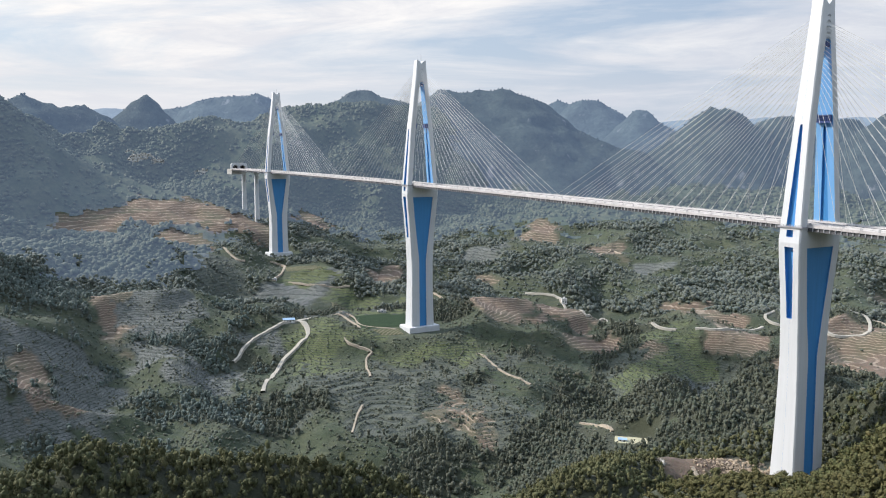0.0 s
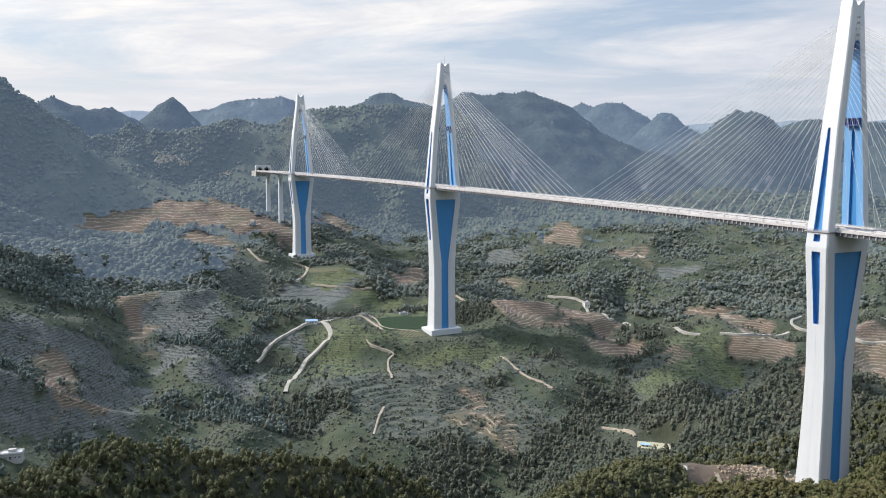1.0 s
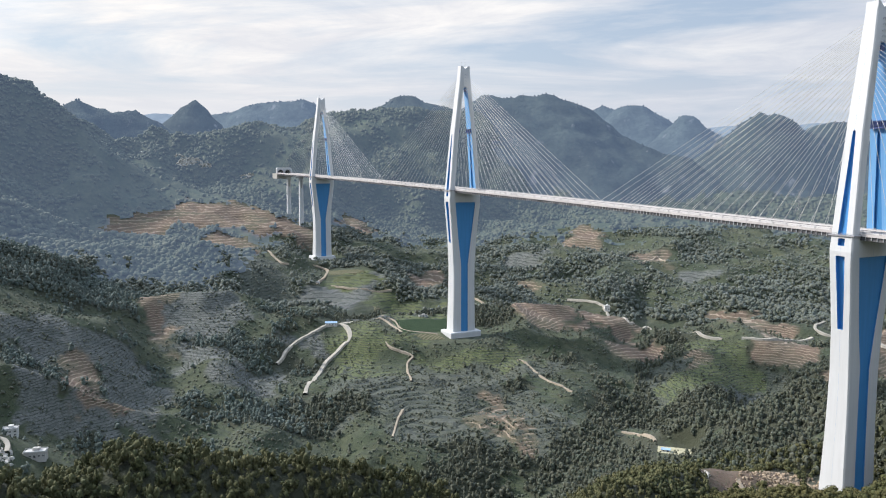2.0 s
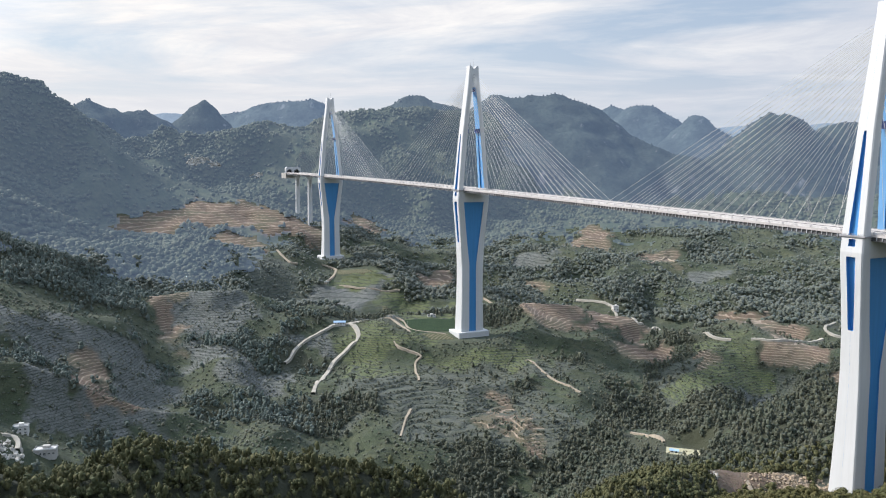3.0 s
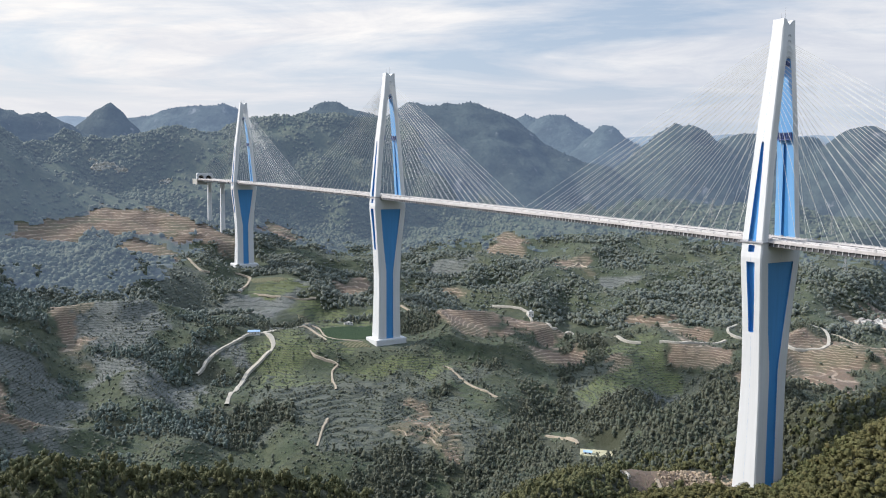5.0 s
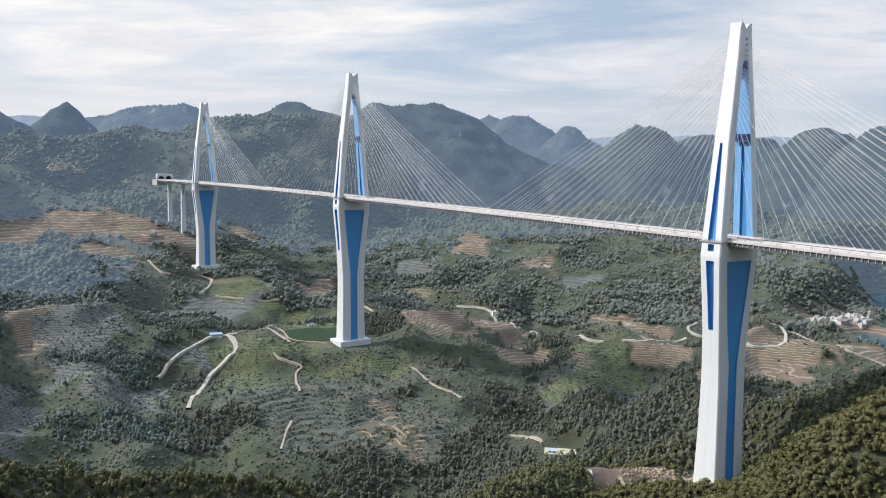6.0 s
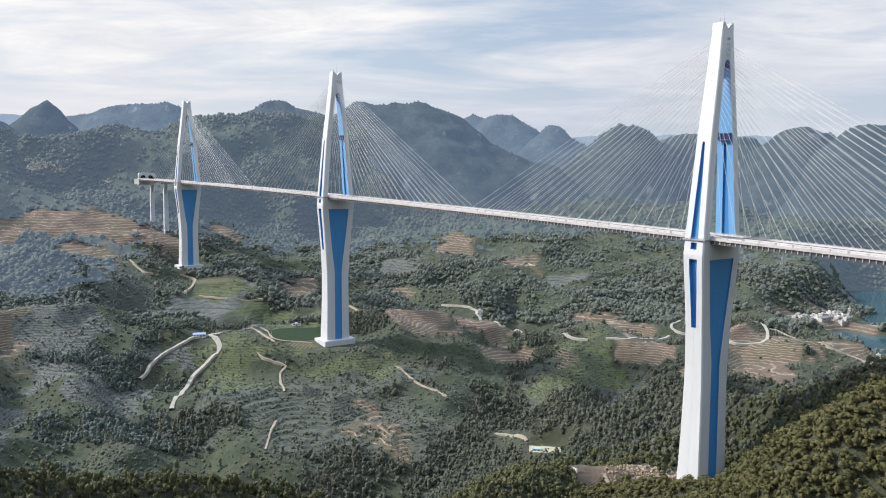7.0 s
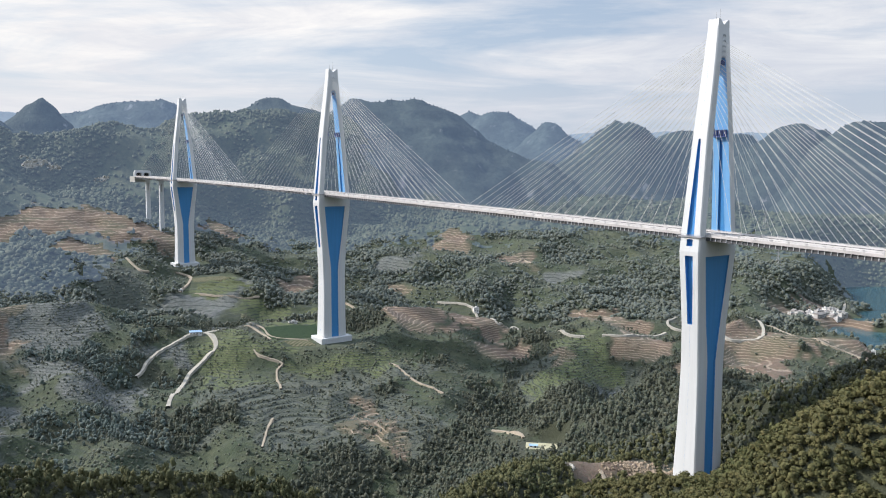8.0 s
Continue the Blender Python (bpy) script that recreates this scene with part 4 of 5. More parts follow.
NEAR_MOUNT = mountain_material("haze_glow_near_limestone", (0.044, 0.055, 0.045), (0.28, 0.275, 0.27), (0.255, 0.365, 0.60), 0.27)
FAR_MOUNT = mountain_material("haze_glow_far_limestone", (0.045, 0.060, 0.055), (0.20, 0.21, 0.22), (0.29, 0.40, 0.63), 0.36)
LAST_MOUNT = mountain_material("haze_glow_farthest_hills", (0.07, 0.085, 0.09), (0.2, 0.2, 0.2), (0.40, 0.52, 0.72), 0.58)


CREST_SPOTS, CREST_TREES = [], []


def mountain(crest, slope, round_, material, label, seed, foot=170.0, rough=1.0, cell=13.0):
    """A limestone massif along a crest of (bearing, distance, height)."""
    pts = [polar(a, d) for a, d, _ in crest]
    top = max(z for _, _, z in crest)
    reach = (top - foot) / slope * 1.25 + 60
    x0, x1 = min(p[0] for p in pts) - reach, max(p[0] for p in pts) + reach
    y0, y1 = min(p[1] for p in pts) - reach, max(p[1] for p in pts) + reach
    gx, gy = np.arange(x0, x1, cell), np.arange(y0, y1, cell)
    x, y = np.meshgrid(gx, gy, indexing="ij")
    wx, wy = x + 34 * rough * fbm(x, y, 190, 3, seed), y + 34 * rough * fbm(x, y, 190, 3, seed + 7)
    z = ridge(wx, wy, crest, slope, round_)
    h = np.clip((z - foot) / (top - foot), 0, 1)
    z = z + rough * (16 * fbm(x, y, 120, 4, seed + 13) * (1 - h) + 5.0 * fbm(x, y, 34, 3, seed + 19) * (1 - 0.5 * h) + 3.0 * fbm(x, y, 14, 2, seed + 23))
    # ledges of harder rock
    k = z / 55.0
    fr = k - np.floor(k)
    z = z + 14 * rough * smooth(0.15, 0.6, h) * (smooth(0.3, 0.7, fr) - fr)
    keep = z > foot - 25
    n, m = x.shape
    co = np.stack([x, y, z], -1).reshape(-1, 3)
    i, j = np.meshgrid(np.arange(n - 1), np.arange(m - 1), indexing="ij")
    good = (keep[:-1, :-1] & keep[1:, :-1] & keep[1:, 1:] & keep[:-1, 1:]).ravel()
    quads = np.stack([i * m + j, (i + 1) * m + j, (i + 1) * m + j + 1, i * m + j + 1], -1).reshape(-1, 4)[good]
    used = np.unique(quads)
    remap = np.full(len(co), -1)
    remap[used] = np.arange(len(used))
    for (a0, d0, z0), (a1, d1, z1) in zip(crest, crest[1:]):
        (ax, ay), (bx, by) = polar(a0, d0), polar(a1, d1)
        n_ = int(math.hypot(bx - ax, by - ay) / 5.0)
        rc = np.random.RandomState(seed + n_)
        t_ = rc.rand(n_)
        CREST_SPOTS.append(np.stack([ax + (bx - ax) * t_ + rc.normal(0, 14, n_), ay + (by - ay) * t_ + rc.normal(0, 14, n_)], 1))
    gi = np.concatenate(CREST_SPOTS[-(len(crest) - 1):])
    ii, jj = np.clip(((gi[:, 0] - x0) / cell).round().astype(int), 0, n - 1), np.clip(((gi[:, 1] - y0) / cell).round().astype(int), 0, m - 1)
    del CREST_SPOTS[-(len(crest) - 1):]
    CREST_TREES.append((material, np.stack([x[ii, jj], y[ii, jj], z[ii, jj]], 1)))
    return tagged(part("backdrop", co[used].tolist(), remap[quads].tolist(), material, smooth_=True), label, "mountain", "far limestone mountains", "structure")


PEAK = "wooded limestone peak, bluish with distance"
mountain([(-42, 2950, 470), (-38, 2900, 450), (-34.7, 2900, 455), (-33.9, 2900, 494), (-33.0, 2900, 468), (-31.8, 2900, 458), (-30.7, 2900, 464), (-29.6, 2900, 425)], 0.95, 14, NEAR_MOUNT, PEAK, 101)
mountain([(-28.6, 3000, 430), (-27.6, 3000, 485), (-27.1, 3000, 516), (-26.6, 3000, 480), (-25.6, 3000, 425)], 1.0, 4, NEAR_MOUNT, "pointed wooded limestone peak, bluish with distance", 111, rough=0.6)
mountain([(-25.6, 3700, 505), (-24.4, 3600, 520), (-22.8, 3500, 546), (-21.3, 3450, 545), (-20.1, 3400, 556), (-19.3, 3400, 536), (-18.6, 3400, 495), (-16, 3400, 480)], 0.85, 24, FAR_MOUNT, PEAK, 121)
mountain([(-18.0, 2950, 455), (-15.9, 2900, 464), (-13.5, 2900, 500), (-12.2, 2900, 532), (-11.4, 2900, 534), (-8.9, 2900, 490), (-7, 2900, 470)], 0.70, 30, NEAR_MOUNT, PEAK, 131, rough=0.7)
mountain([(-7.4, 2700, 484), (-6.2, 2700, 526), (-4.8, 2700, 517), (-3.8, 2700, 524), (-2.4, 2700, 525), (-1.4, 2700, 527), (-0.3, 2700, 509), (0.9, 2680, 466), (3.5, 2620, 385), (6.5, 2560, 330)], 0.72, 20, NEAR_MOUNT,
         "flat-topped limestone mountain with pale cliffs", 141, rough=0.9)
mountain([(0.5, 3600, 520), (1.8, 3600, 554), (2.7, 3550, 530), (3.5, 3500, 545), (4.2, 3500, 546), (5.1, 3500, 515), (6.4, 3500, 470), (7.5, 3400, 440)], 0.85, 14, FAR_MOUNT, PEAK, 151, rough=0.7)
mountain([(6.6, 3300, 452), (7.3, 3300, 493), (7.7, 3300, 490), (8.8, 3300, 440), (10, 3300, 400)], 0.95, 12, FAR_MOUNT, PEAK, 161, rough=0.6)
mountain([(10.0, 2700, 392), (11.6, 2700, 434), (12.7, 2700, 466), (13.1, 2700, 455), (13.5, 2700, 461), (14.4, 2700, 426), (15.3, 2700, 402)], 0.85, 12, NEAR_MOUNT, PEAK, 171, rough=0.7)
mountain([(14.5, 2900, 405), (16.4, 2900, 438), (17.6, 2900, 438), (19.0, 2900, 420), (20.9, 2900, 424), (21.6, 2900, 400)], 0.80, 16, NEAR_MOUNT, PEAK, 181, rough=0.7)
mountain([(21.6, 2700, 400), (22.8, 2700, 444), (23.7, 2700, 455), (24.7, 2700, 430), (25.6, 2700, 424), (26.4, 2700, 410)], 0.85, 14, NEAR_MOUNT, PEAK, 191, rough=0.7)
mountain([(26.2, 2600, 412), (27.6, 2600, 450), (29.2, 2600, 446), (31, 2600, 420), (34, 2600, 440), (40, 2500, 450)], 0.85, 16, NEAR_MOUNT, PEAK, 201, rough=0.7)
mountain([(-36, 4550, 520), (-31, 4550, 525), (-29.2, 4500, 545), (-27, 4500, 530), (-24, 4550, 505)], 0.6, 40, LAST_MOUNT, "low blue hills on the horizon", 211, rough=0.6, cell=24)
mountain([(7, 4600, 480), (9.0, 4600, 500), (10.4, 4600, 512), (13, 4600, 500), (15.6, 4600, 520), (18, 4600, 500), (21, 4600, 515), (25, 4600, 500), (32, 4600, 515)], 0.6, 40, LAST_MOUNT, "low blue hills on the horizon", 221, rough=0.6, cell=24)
# ---------------------------------------------------------------- roads, water, buildings
ROAD_POINTS = []
TRACK = plain("pale_dirt_track", (0.31, 0.265, 0.205), 0.95, 1.2, 0.18)
CEMENT = plain("pale_cement_road", (0.36, 0.335, 0.285), 0.9, 1.2, 0.12)
PLASTER = plain("whitewashed_plaster", (0.66, 0.65, 0.62), 0.8, 1.5, 0.12)
GREY_WALL = plain("grey_block_wall", (0.40, 0.385, 0.36), 0.9, 1.0, 0.2)
ROOF_SLAB = plain("grey_roof_slab", (0.46, 0.455, 0.44), 0.9, 1.5, 0.15)
TILE = plain("dark_tiled_roof", (0.24, 0.225, 0.215), 0.85, 0.8, 0.25)
WINDOW = plain("dark_window_glass", (0.035, 0.04, 0.045), 0.15, 1.0, 0.2)
BLUE_SHEET = plain("blue_sheet_roof", (0.30, 0.44, 0.62), 0.45, 1.0, 0.15)
TAN_STONE = plain("tan_broken_stone", (0.34, 0.27, 0.195), 0.9, 1.0, 0.3)
LIMESTONE = plain("broken_limestone", (0.47, 0.45, 0.41), 0.9, 1.0, 0.25)


def smooth_line(pts, step=4.0):
    """Catmull-Rom through the points at even steps."""
    p = [np.array(q, float) for q in pts]
    p = [2 * p[0] - p[1]] + p + [2 * p[-1] - p[-2]]
    out = []
    for a, b, c, d in zip(p, p[1:], p[2:], p[3:]):
        n = max(2, int(np.linalg.norm(c - b) / step))
        for t in np.arange(n) / n:
            out.append(0.5 * (2 * b + (c - a) * t + (2 * a - 5 * b + 4 * c - d) * t * t + (3 * b - a - 3 * c + d) * t ** 3))
    out.append(p[-2])
    return np.array(out)


def road(width, *pts, material=None, label="pale winding dirt track"):
    line = smooth_line(pts)
    tan = np.gradient(line, axis=0)
    tan /= np.linalg.norm(tan, axis=1)[:, None] + 1e-9
    side = np.stack([-tan[:, 1], tan[:, 0]], 1)
    wob = 1 + 0.22 * fbm(line[:, 0], line[:, 1], 14, 2, 83)
    zs = [land(line[:, 0] + side[:, 0] * o * width / 2, line[:, 1] + side[:, 1] * o * width / 2) for o in (-1, 0, 1)]
    z = np.max(zs, axis=0)
    z = np.convolve(np.pad(z, 3, mode="edge"), np.ones(7) / 7, "valid")
    z = np.maximum(z, np.max(zs, axis=0)) + 0.7
    rings = []
    for (x, y), (sx, sy), h, w in zip(line, side, z, wob):
        a = 0.43 * width * w
        rings.append([(x - sx * (a + 0.8), y - sy * (a + 0.8), h - 3.0), (x - sx * a, y - sy * a, h), (x, y, h + 0.08), (x + sx * a, y + sy * a, h), (x + sx * (a + 0.8), y + sy * (a + 0.8), h - 3.0)])
    n = 5
    v = [p for r in rings for p in r]
    f = [(k * n + i, k * n + i + 1, (k + 1) * n + i + 1, (k + 1) * n + i) for k in range(len(rings) - 1) for i in range(n - 1)]
    ROAD_POINTS.extend((x, y, width) for x, y in line)
    return tagged(part("road", v, f, material or TRACK, smooth_=False), label, "road", "country tracks", "structure")


# tracks
road(5.6, (-289, 807), (-299, 868), (-302, 917), (-289, 944), (-281, 956), (-291, 982), (-305, 998), (-291, 1008), material=CEMENT, label="pale cement road winding up the knoll")
road(4.0, (-303, 998), (-321, 980), (-336, 958), (-348, 935), (-352, 914), (-351, 899), (-353, 885), material=CEMENT, label="pale cement road along a terrace")
road(3.6, (-268, 1039), (-252, 1033), (-232, 1005), (-217, 975))
road(3.0, (-264, 1051), (-244, 1048), (-219, 997), (-171, 984))
road(2.6, (-231, 947), (-222, 938), (-204, 935), (-193, 931), (-197, 919), (-191, 893), (-177, 845), label="narrow dirt path down the slope")
road(2.6, (-171, 776), (-172, 753), (-169, 719), label="narrow dirt path down the slope")
road(4.6, (-471, 1367), (-459, 1374), (-444, 1369), (-436, 1334), (-436, 1304), (-432, 1272))
road(3.5, (-414, 1296), (-356, 1274), (-302, 1279))
road(4.5, (-552, 1352), (-530, 1329), (-511, 1315), (-500, 1320))
road(3.5, (-155, 1243), (-141, 1223), (-134, 1206))
road(4.0, (-7, 1251), (43, 1227), (49, 1209), (55, 1198), (79, 1098), (111, 1189), (143, 1098), (164, 1025), (187, 1008), material=CEMENT, label="pale cement road across the fields")
road(4.5, (208, 999), (240, 995), (288, 1040), (305, 1051), material=CEMENT, label="pale cement road across the fields")
road(4.5, (337, 1113), (314, 1074), (318, 1058), (341, 1038), (348, 953), (374, 946), (391, 945), (408, 978), (412, 1004), (396, 1010), material=CEMENT, label="pale cement road across the fields")
road(4.5, (432, 1040), (447, 985), (453, 923), (479, 907), (494, 890), label="pale straight dirt track beside bare fields")
road(5.0, (667, 1287), (700, 1345), (722, 1388), (760, 1420), (800, 1436), material=CEMENT, label="pale cement road by the lake")
road(2.6, (-62, 927), (-44, 902), (-23, 874), (3, 849), label="narrow dirt path down the slope")
road(3.2, (52, 765), (67, 748), (76, 692))
road(3.0, (117, 551), (120, 541), (130, 539), (138, 535))
road(4.0, (-470, 554), (-465, 560), (-457, 557), (-450, 547), material=CEMENT, label="pale cement road bending past a house")
road(3.0, (545, 990), (520, 945))
road(3.0, (114, 1409), (152, 1485), (164, 1443))
road(4.0, (-60, 615), (-40, 612), (-28, 617), (-5, 622), (20, 626), label="pale dirt track along the stream")

# lake
wk = Nodes("lake_water")
wk.bump(wk.noise(5, 4, 0.6), 0.15, 0.3)
wk.done(wk.mix(wk.ramp(wk.noise(70, 3), (0.3, 0.0), (0.7, 1.0)), (0.026, 0.072, 0.096), (0.040, 0.098, 0.116)), 0.12, spec=0.5)
lx = np.linspace(560, 1100, 28)
ly = np.linspace(980, 1900, 40)
tagged(part("water", [(x, y, 61.0) for x in lx for y in ly], [(i * 40 + j, (i + 1) * 40 + j, (i + 1) * 40 + j + 1, i * 40 + j + 1) for i in range(27) for j in range(39)], wk.m), "blue-green lake water", "lake", kind="structure")


def crop_material(name, dark, light, row):
    """Beds of low plants in straight rows."""
    k = Nodes(name)
    pos = k.where(True)
    wv = k.n("ShaderNodeTexWave")
    wv.inputs["Scale"].default_value, wv.inputs["Distortion"].default_value = 0.314 / row, 1.2
    mp = k.n("ShaderNodeMapping")
    mp.inputs["Rotation"].default_value = (0, 0, radians(25))
    k.put(mp.inputs[0], pos)
    k.put(wv.inputs["Vector"], mp.outputs[0])
    col = k.mix(k.ramp(wv.outputs[0], (0.35, 0.0), (0.65, 1.0)), dark, light)
    col = k.mix(k.ramp(k.noise(6, 4, 0.6, pos), (0.4, 0.0), (0.7, 0.6)), col, dark)
    k.bump(wv.outputs[0], 0.6, 0.5)
    return k.done(col, 0.95, spec=0.1)


CROPS = {"plot": (crop_material("dark_crop_rows", (0.022, 0.042, 0.024), (0.044, 0.064, 0.034), 2.0), "dark green field of low crops in rows"),
         "green": (crop_material("green_meadow", (0.078, 0.094, 0.050), (0.108, 0.116, 0.064), 4.0), "pale green meadow strip"),
         "rows": (crop_material("ploughed_rows", (0.080, 0.090, 0.052), (0.170, 0.150, 0.105), 4.5), "ploughed field in narrow rows")}


def field(kind, a, b, c, d):
    """A four-cornered field that follows the ground, with a low bank round it."""
    n = 22
    a, b, c, d = (np.array(p, float) for p in (a, b, c, d))
    s_, t_ = np.meshgrid(np.linspace(0, 1, n), np.linspace(0, 1, n), indexing="ij")
    p = ((1 - s_) * (1 - t_))[..., None] * a + (s_ * (1 - t_))[..., None] * b + (s_ * t_)[..., None] * c + ((1 - s_) * t_)[..., None] * d
    z = land(p[..., 0], p[..., 1]) + 0.6
    rim = (s_ == 0) | (s_ == 1) | (t_ == 0) | (t_ == 1)
    z = np.where(rim, z - 2.0, z)
    v = np.stack([p[..., 0], p[..., 1], z], -1).reshape(-1, 3).tolist()
    f = [(i * n + j, i * n + j + 1, (i + 1) * n + j + 1, (i + 1) * n + j) for i in range(n - 1) for j in range(n - 1)]
    mat, label = CROPS[kind]
    FIELD_SPOTS.append((float(p[..., 0].mean()), float(p[..., 1].mean()), float(np.hypot(*(a - c)))))
    tagged(part("field", v, f, mat, smooth_=True), label, "field", "small fields", "structure")


FIELD_SPOTS = []
# fields
field("plot", (-253, 1055), (-175, 1087), (-152, 1002), (-217, 975))
field("green", (-254, 1251), (-205, 1273), (-190, 1224), (-240, 1247))
field("rows", (-204, 978), (-167, 987), (-157, 970), (-186, 965))
field("green", (-424, 1327), (-330, 1320), (-317, 1304), (-413, 1308))
field("rows", (-320, 1223), (-259, 1253), (-246, 1074), (-312, 1191))
field("rows", (-443, 1355), (-381, 1365), (-361, 1328), (-429, 1333))

HOUSE_SPOTS = []


def house(x, y, w, d, h, turn, roof="flat", wall=None, label="", name="house", group="houses of the village"):
    """A small rendered house: walls, roof, windows with frames, a door."""
    z = ground_at(x, y)
    root = empty(name, pose(x, y, z, 0, 0, turn), label or "whitewashed village house with a flat roof", "house", group)
    HOUSE_SPOTS.append((x, y, max(w, d)))
    wall = wall or PLASTER
    Shape().box(-w / 2, w / 2, -d / 2, d / 2, -4, h).part("wall", wall, root)
    if roof == "flat":
        sh = Shape().box(-w / 2 - 0.5, w / 2 + 0.5, -d / 2 - 0.5, d / 2 + 0.5, h, h + 0.25)
        for a0, a1, b0, b1 in ((-w / 2, w / 2, -d / 2, -d / 2 + 0.2), (-w / 2, w / 2, d / 2 - 0.2, d / 2), (-w / 2, -w / 2 + 0.2, -d / 2, d / 2), (w / 2 - 0.2, w / 2, -d / 2, d / 2)):
            sh.box(a0, a1, b0, b1, h + 0.25, h + 0.95)
        sh.part("roof", ROOF_SLAB, root)
        Shape().box(-w * 0.12, w * 0.2, -d * 0.1, d * 0.3, h + 0.25, h + 2.5).part("stair_head", wall, root, "rendered stair head on the roof")
    else:
        rise = d * 0.28
        mat = BLUE_SHEET if roof == "blue" else TILE
        Shape().prism([(-d / 2 - 0.6, h - 0.1), (d / 2 + 0.6, h - 0.1), (d / 2 + 0.6, h + 0.15), (0, h + rise + 0.25), (-d / 2 - 0.6, h + 0.15)], (0, 1, 0), (0, 0, 1), (1, 0, 0), -w / 2 - 0.5, w / 2 + 0.5).part(
            "roof", mat, root, "blue sheet-metal roof" if roof == "blue" else "dark tiled roof")
    floors = max(1, int(h / 3.0))
    cols = max(1, int(w / 3.2))
    for fl in range(floors):
        for c in range(cols):
            for s_ in (-1, 1):
                cx = -w / 2 + (c + 0.5) * w / cols
                zb = fl * 3.0 + (0.0 if (fl == 0 and c == cols // 2 and s_ < 0) else 0.95)
                top = fl * 3.0 + 2.25
                y0 = s_ * d / 2
                a, b = sorted((y0 - s_ * 0.02, y0 + s_ * 0.05))
                win = Shape().box(cx - 0.75, cx + 0.75, a, b, zb, top).part("door" if zb == fl * 3.0 else "window", WINDOW, root)
                a, b = sorted((y0 + s_ * 0.05, y0 + s_ * 0.12))
                Shape().box(cx - 0.06, cx + 0.06, a, b, zb, top).box(cx - 0.85, cx + 0.85, a, b, top, top + 0.12).part("frame", PLASTER, win)
    return root


DULL_PLASTER = plain("dull_white_plaster", (0.37, 0.36, 0.35), 0.85, 1.5, 0.15)
rng = random.Random(5)
for a0, a1, r0, r1, tries in ((24.2, 25.4, 1345, 1392, 22), (25.3, 26.3, 1345, 1405, 26), (26.2, 27.5, 1365, 1445, 40)):
    for i in range(tries):
        hx, hy = polar(a0 + (a1 - a0) * rng.random(), r0 + (r1 - r0) * rng.random())
        if any(math.hypot(hx - q[0], hy - q[1]) < 10.5 for q in HOUSE_SPOTS):
            continue
        kind = rng.random()
        house(hx, hy, 7 + 5 * rng.random(), 6 + 3 * rng.random(), rng.choice((3.2, 3.4, 6.2, 6.4)), rng.choice((10, 20, 35, 100)), "flat" if kind < 0.62 else "tile",
              rng.choice((DULL_PLASTER, DULL_PLASTER, PLASTER, GREY_WALL)), "white village house with a flat roof by the lake" if kind < 0.62 else "village house with a dark tiled roof by the lake")
house(-478, 587, 12, 9, 6.4, 30, "flat", PLASTER, "two-storey whitewashed farmhouse beside the bend of a road", group="lone farmhouses")
house(-437, 564, 17, 9, 4.6, 24, "flat", GREY_WALL, "low grey farmhouse with a flat white roof", group="lone farmhouses")
house(-316, 988, 15, 6, 3.2, 18, "blue", PLASTER, "low white shed with a blue sheet-metal roof beside the road", "shed", "blue-roofed sheds")
yx, yy = polar(7.7, 680)
tagged(Shape().box(-15, 15, -8, 8, -3, 0.25).box(-4, 15, 2.5, 8.2, 0.25, 0.4).part("yard", plain("pale_trodden_yard", (0.40, 0.38, 0.26), 0.95, 2.0, 0.15), at=pose(yx, yy, 54.4, 0, 0, -8)), "pale levelled yard in the gully", "yard", kind="structure")
HOUSE_SPOTS.append((yx, yy, 18.0))
px_, py_ = polar(7.0, 677)
house(px_, py_, 7, 3.6, 2.4, -8, "blue", PLASTER, "small white hut with a blue sheet-metal roof on a yard", "shed", "blue-roofed sheds")
house(53, 1209, 8, 7, 5.5, 10, "flat", PLASTER, "small white house beside the field road", group="lone farmhouses")
house(-433, 1281, 7, 5, 3.0, 20, "flat", PLASTER, "small white hut beside a track", "shed", "field huts")
house(-174, 1220, 9, 6, 3.2, 15, "flat", PLASTER, "small white hut at the edge of a field", "shed", "field huts")
house(-209, 1080, 12, 4, 1.6, 25, "flat", PLASTER, "low white tank beside a dark green plot", "shed", "field huts")
house(565, 1005, 7, 5, 3.4, 60, "flat", PLASTER, "small white hut on the slope", "shed", "field huts")


RED_STONE = plain("reddish_broken_stone", (0.27, 0.20, 0.155), 0.9, 1.0, 0.3)


def boulder_heap(x, y, r, count, label, size=1.2, material=None):
    """Broken stone tipped down a slope."""
    rnd = random.Random(int(x * 7 + y))
    sh = Shape()
    for _ in range(count):
        a, q = rnd.random() * 6.283, r * math.sqrt(rnd.random())
        bx, by = x + q * math.cos(a), y + q * 0.7 * math.sin(a)
        s_ = size * (0.4 + rnd.random())
        bz = ground_at(bx, by)
        m = pose(bx, by, bz + s_ * 0.25, rnd.random() * 90, rnd.random() * 90, rnd.random() * 360)
        sh.box(-s_, s_, -s_ * 0.7, s_ * 0.7, -s_ * 0.5, s_ * 0.5, m)
    tagged(sh.part("rubble", material or LIMESTONE), label, "rubble", kind="stuff")


boulder_heap(-455, 541, 16, 90, "pale broken stone dumped beside the road", 1.3)
boulder_heap(92, 545, 6, 26, "pale outcrop of broken limestone", 1.0)
boulder_heap(160, 562, 26, 240, "tan broken stone round the foot of the tower", 0.9, TAN_STONE)
boulder_heap(134, 552, 18, 150, "tan broken stone beside a dirt track", 0.8, TAN_STONE)
hx, hy = polar(-5.3, 800)
boulder_heap(hx, hy, 30, 70, "reddish broken stone on a bare scar", 0.6, RED_STONE)


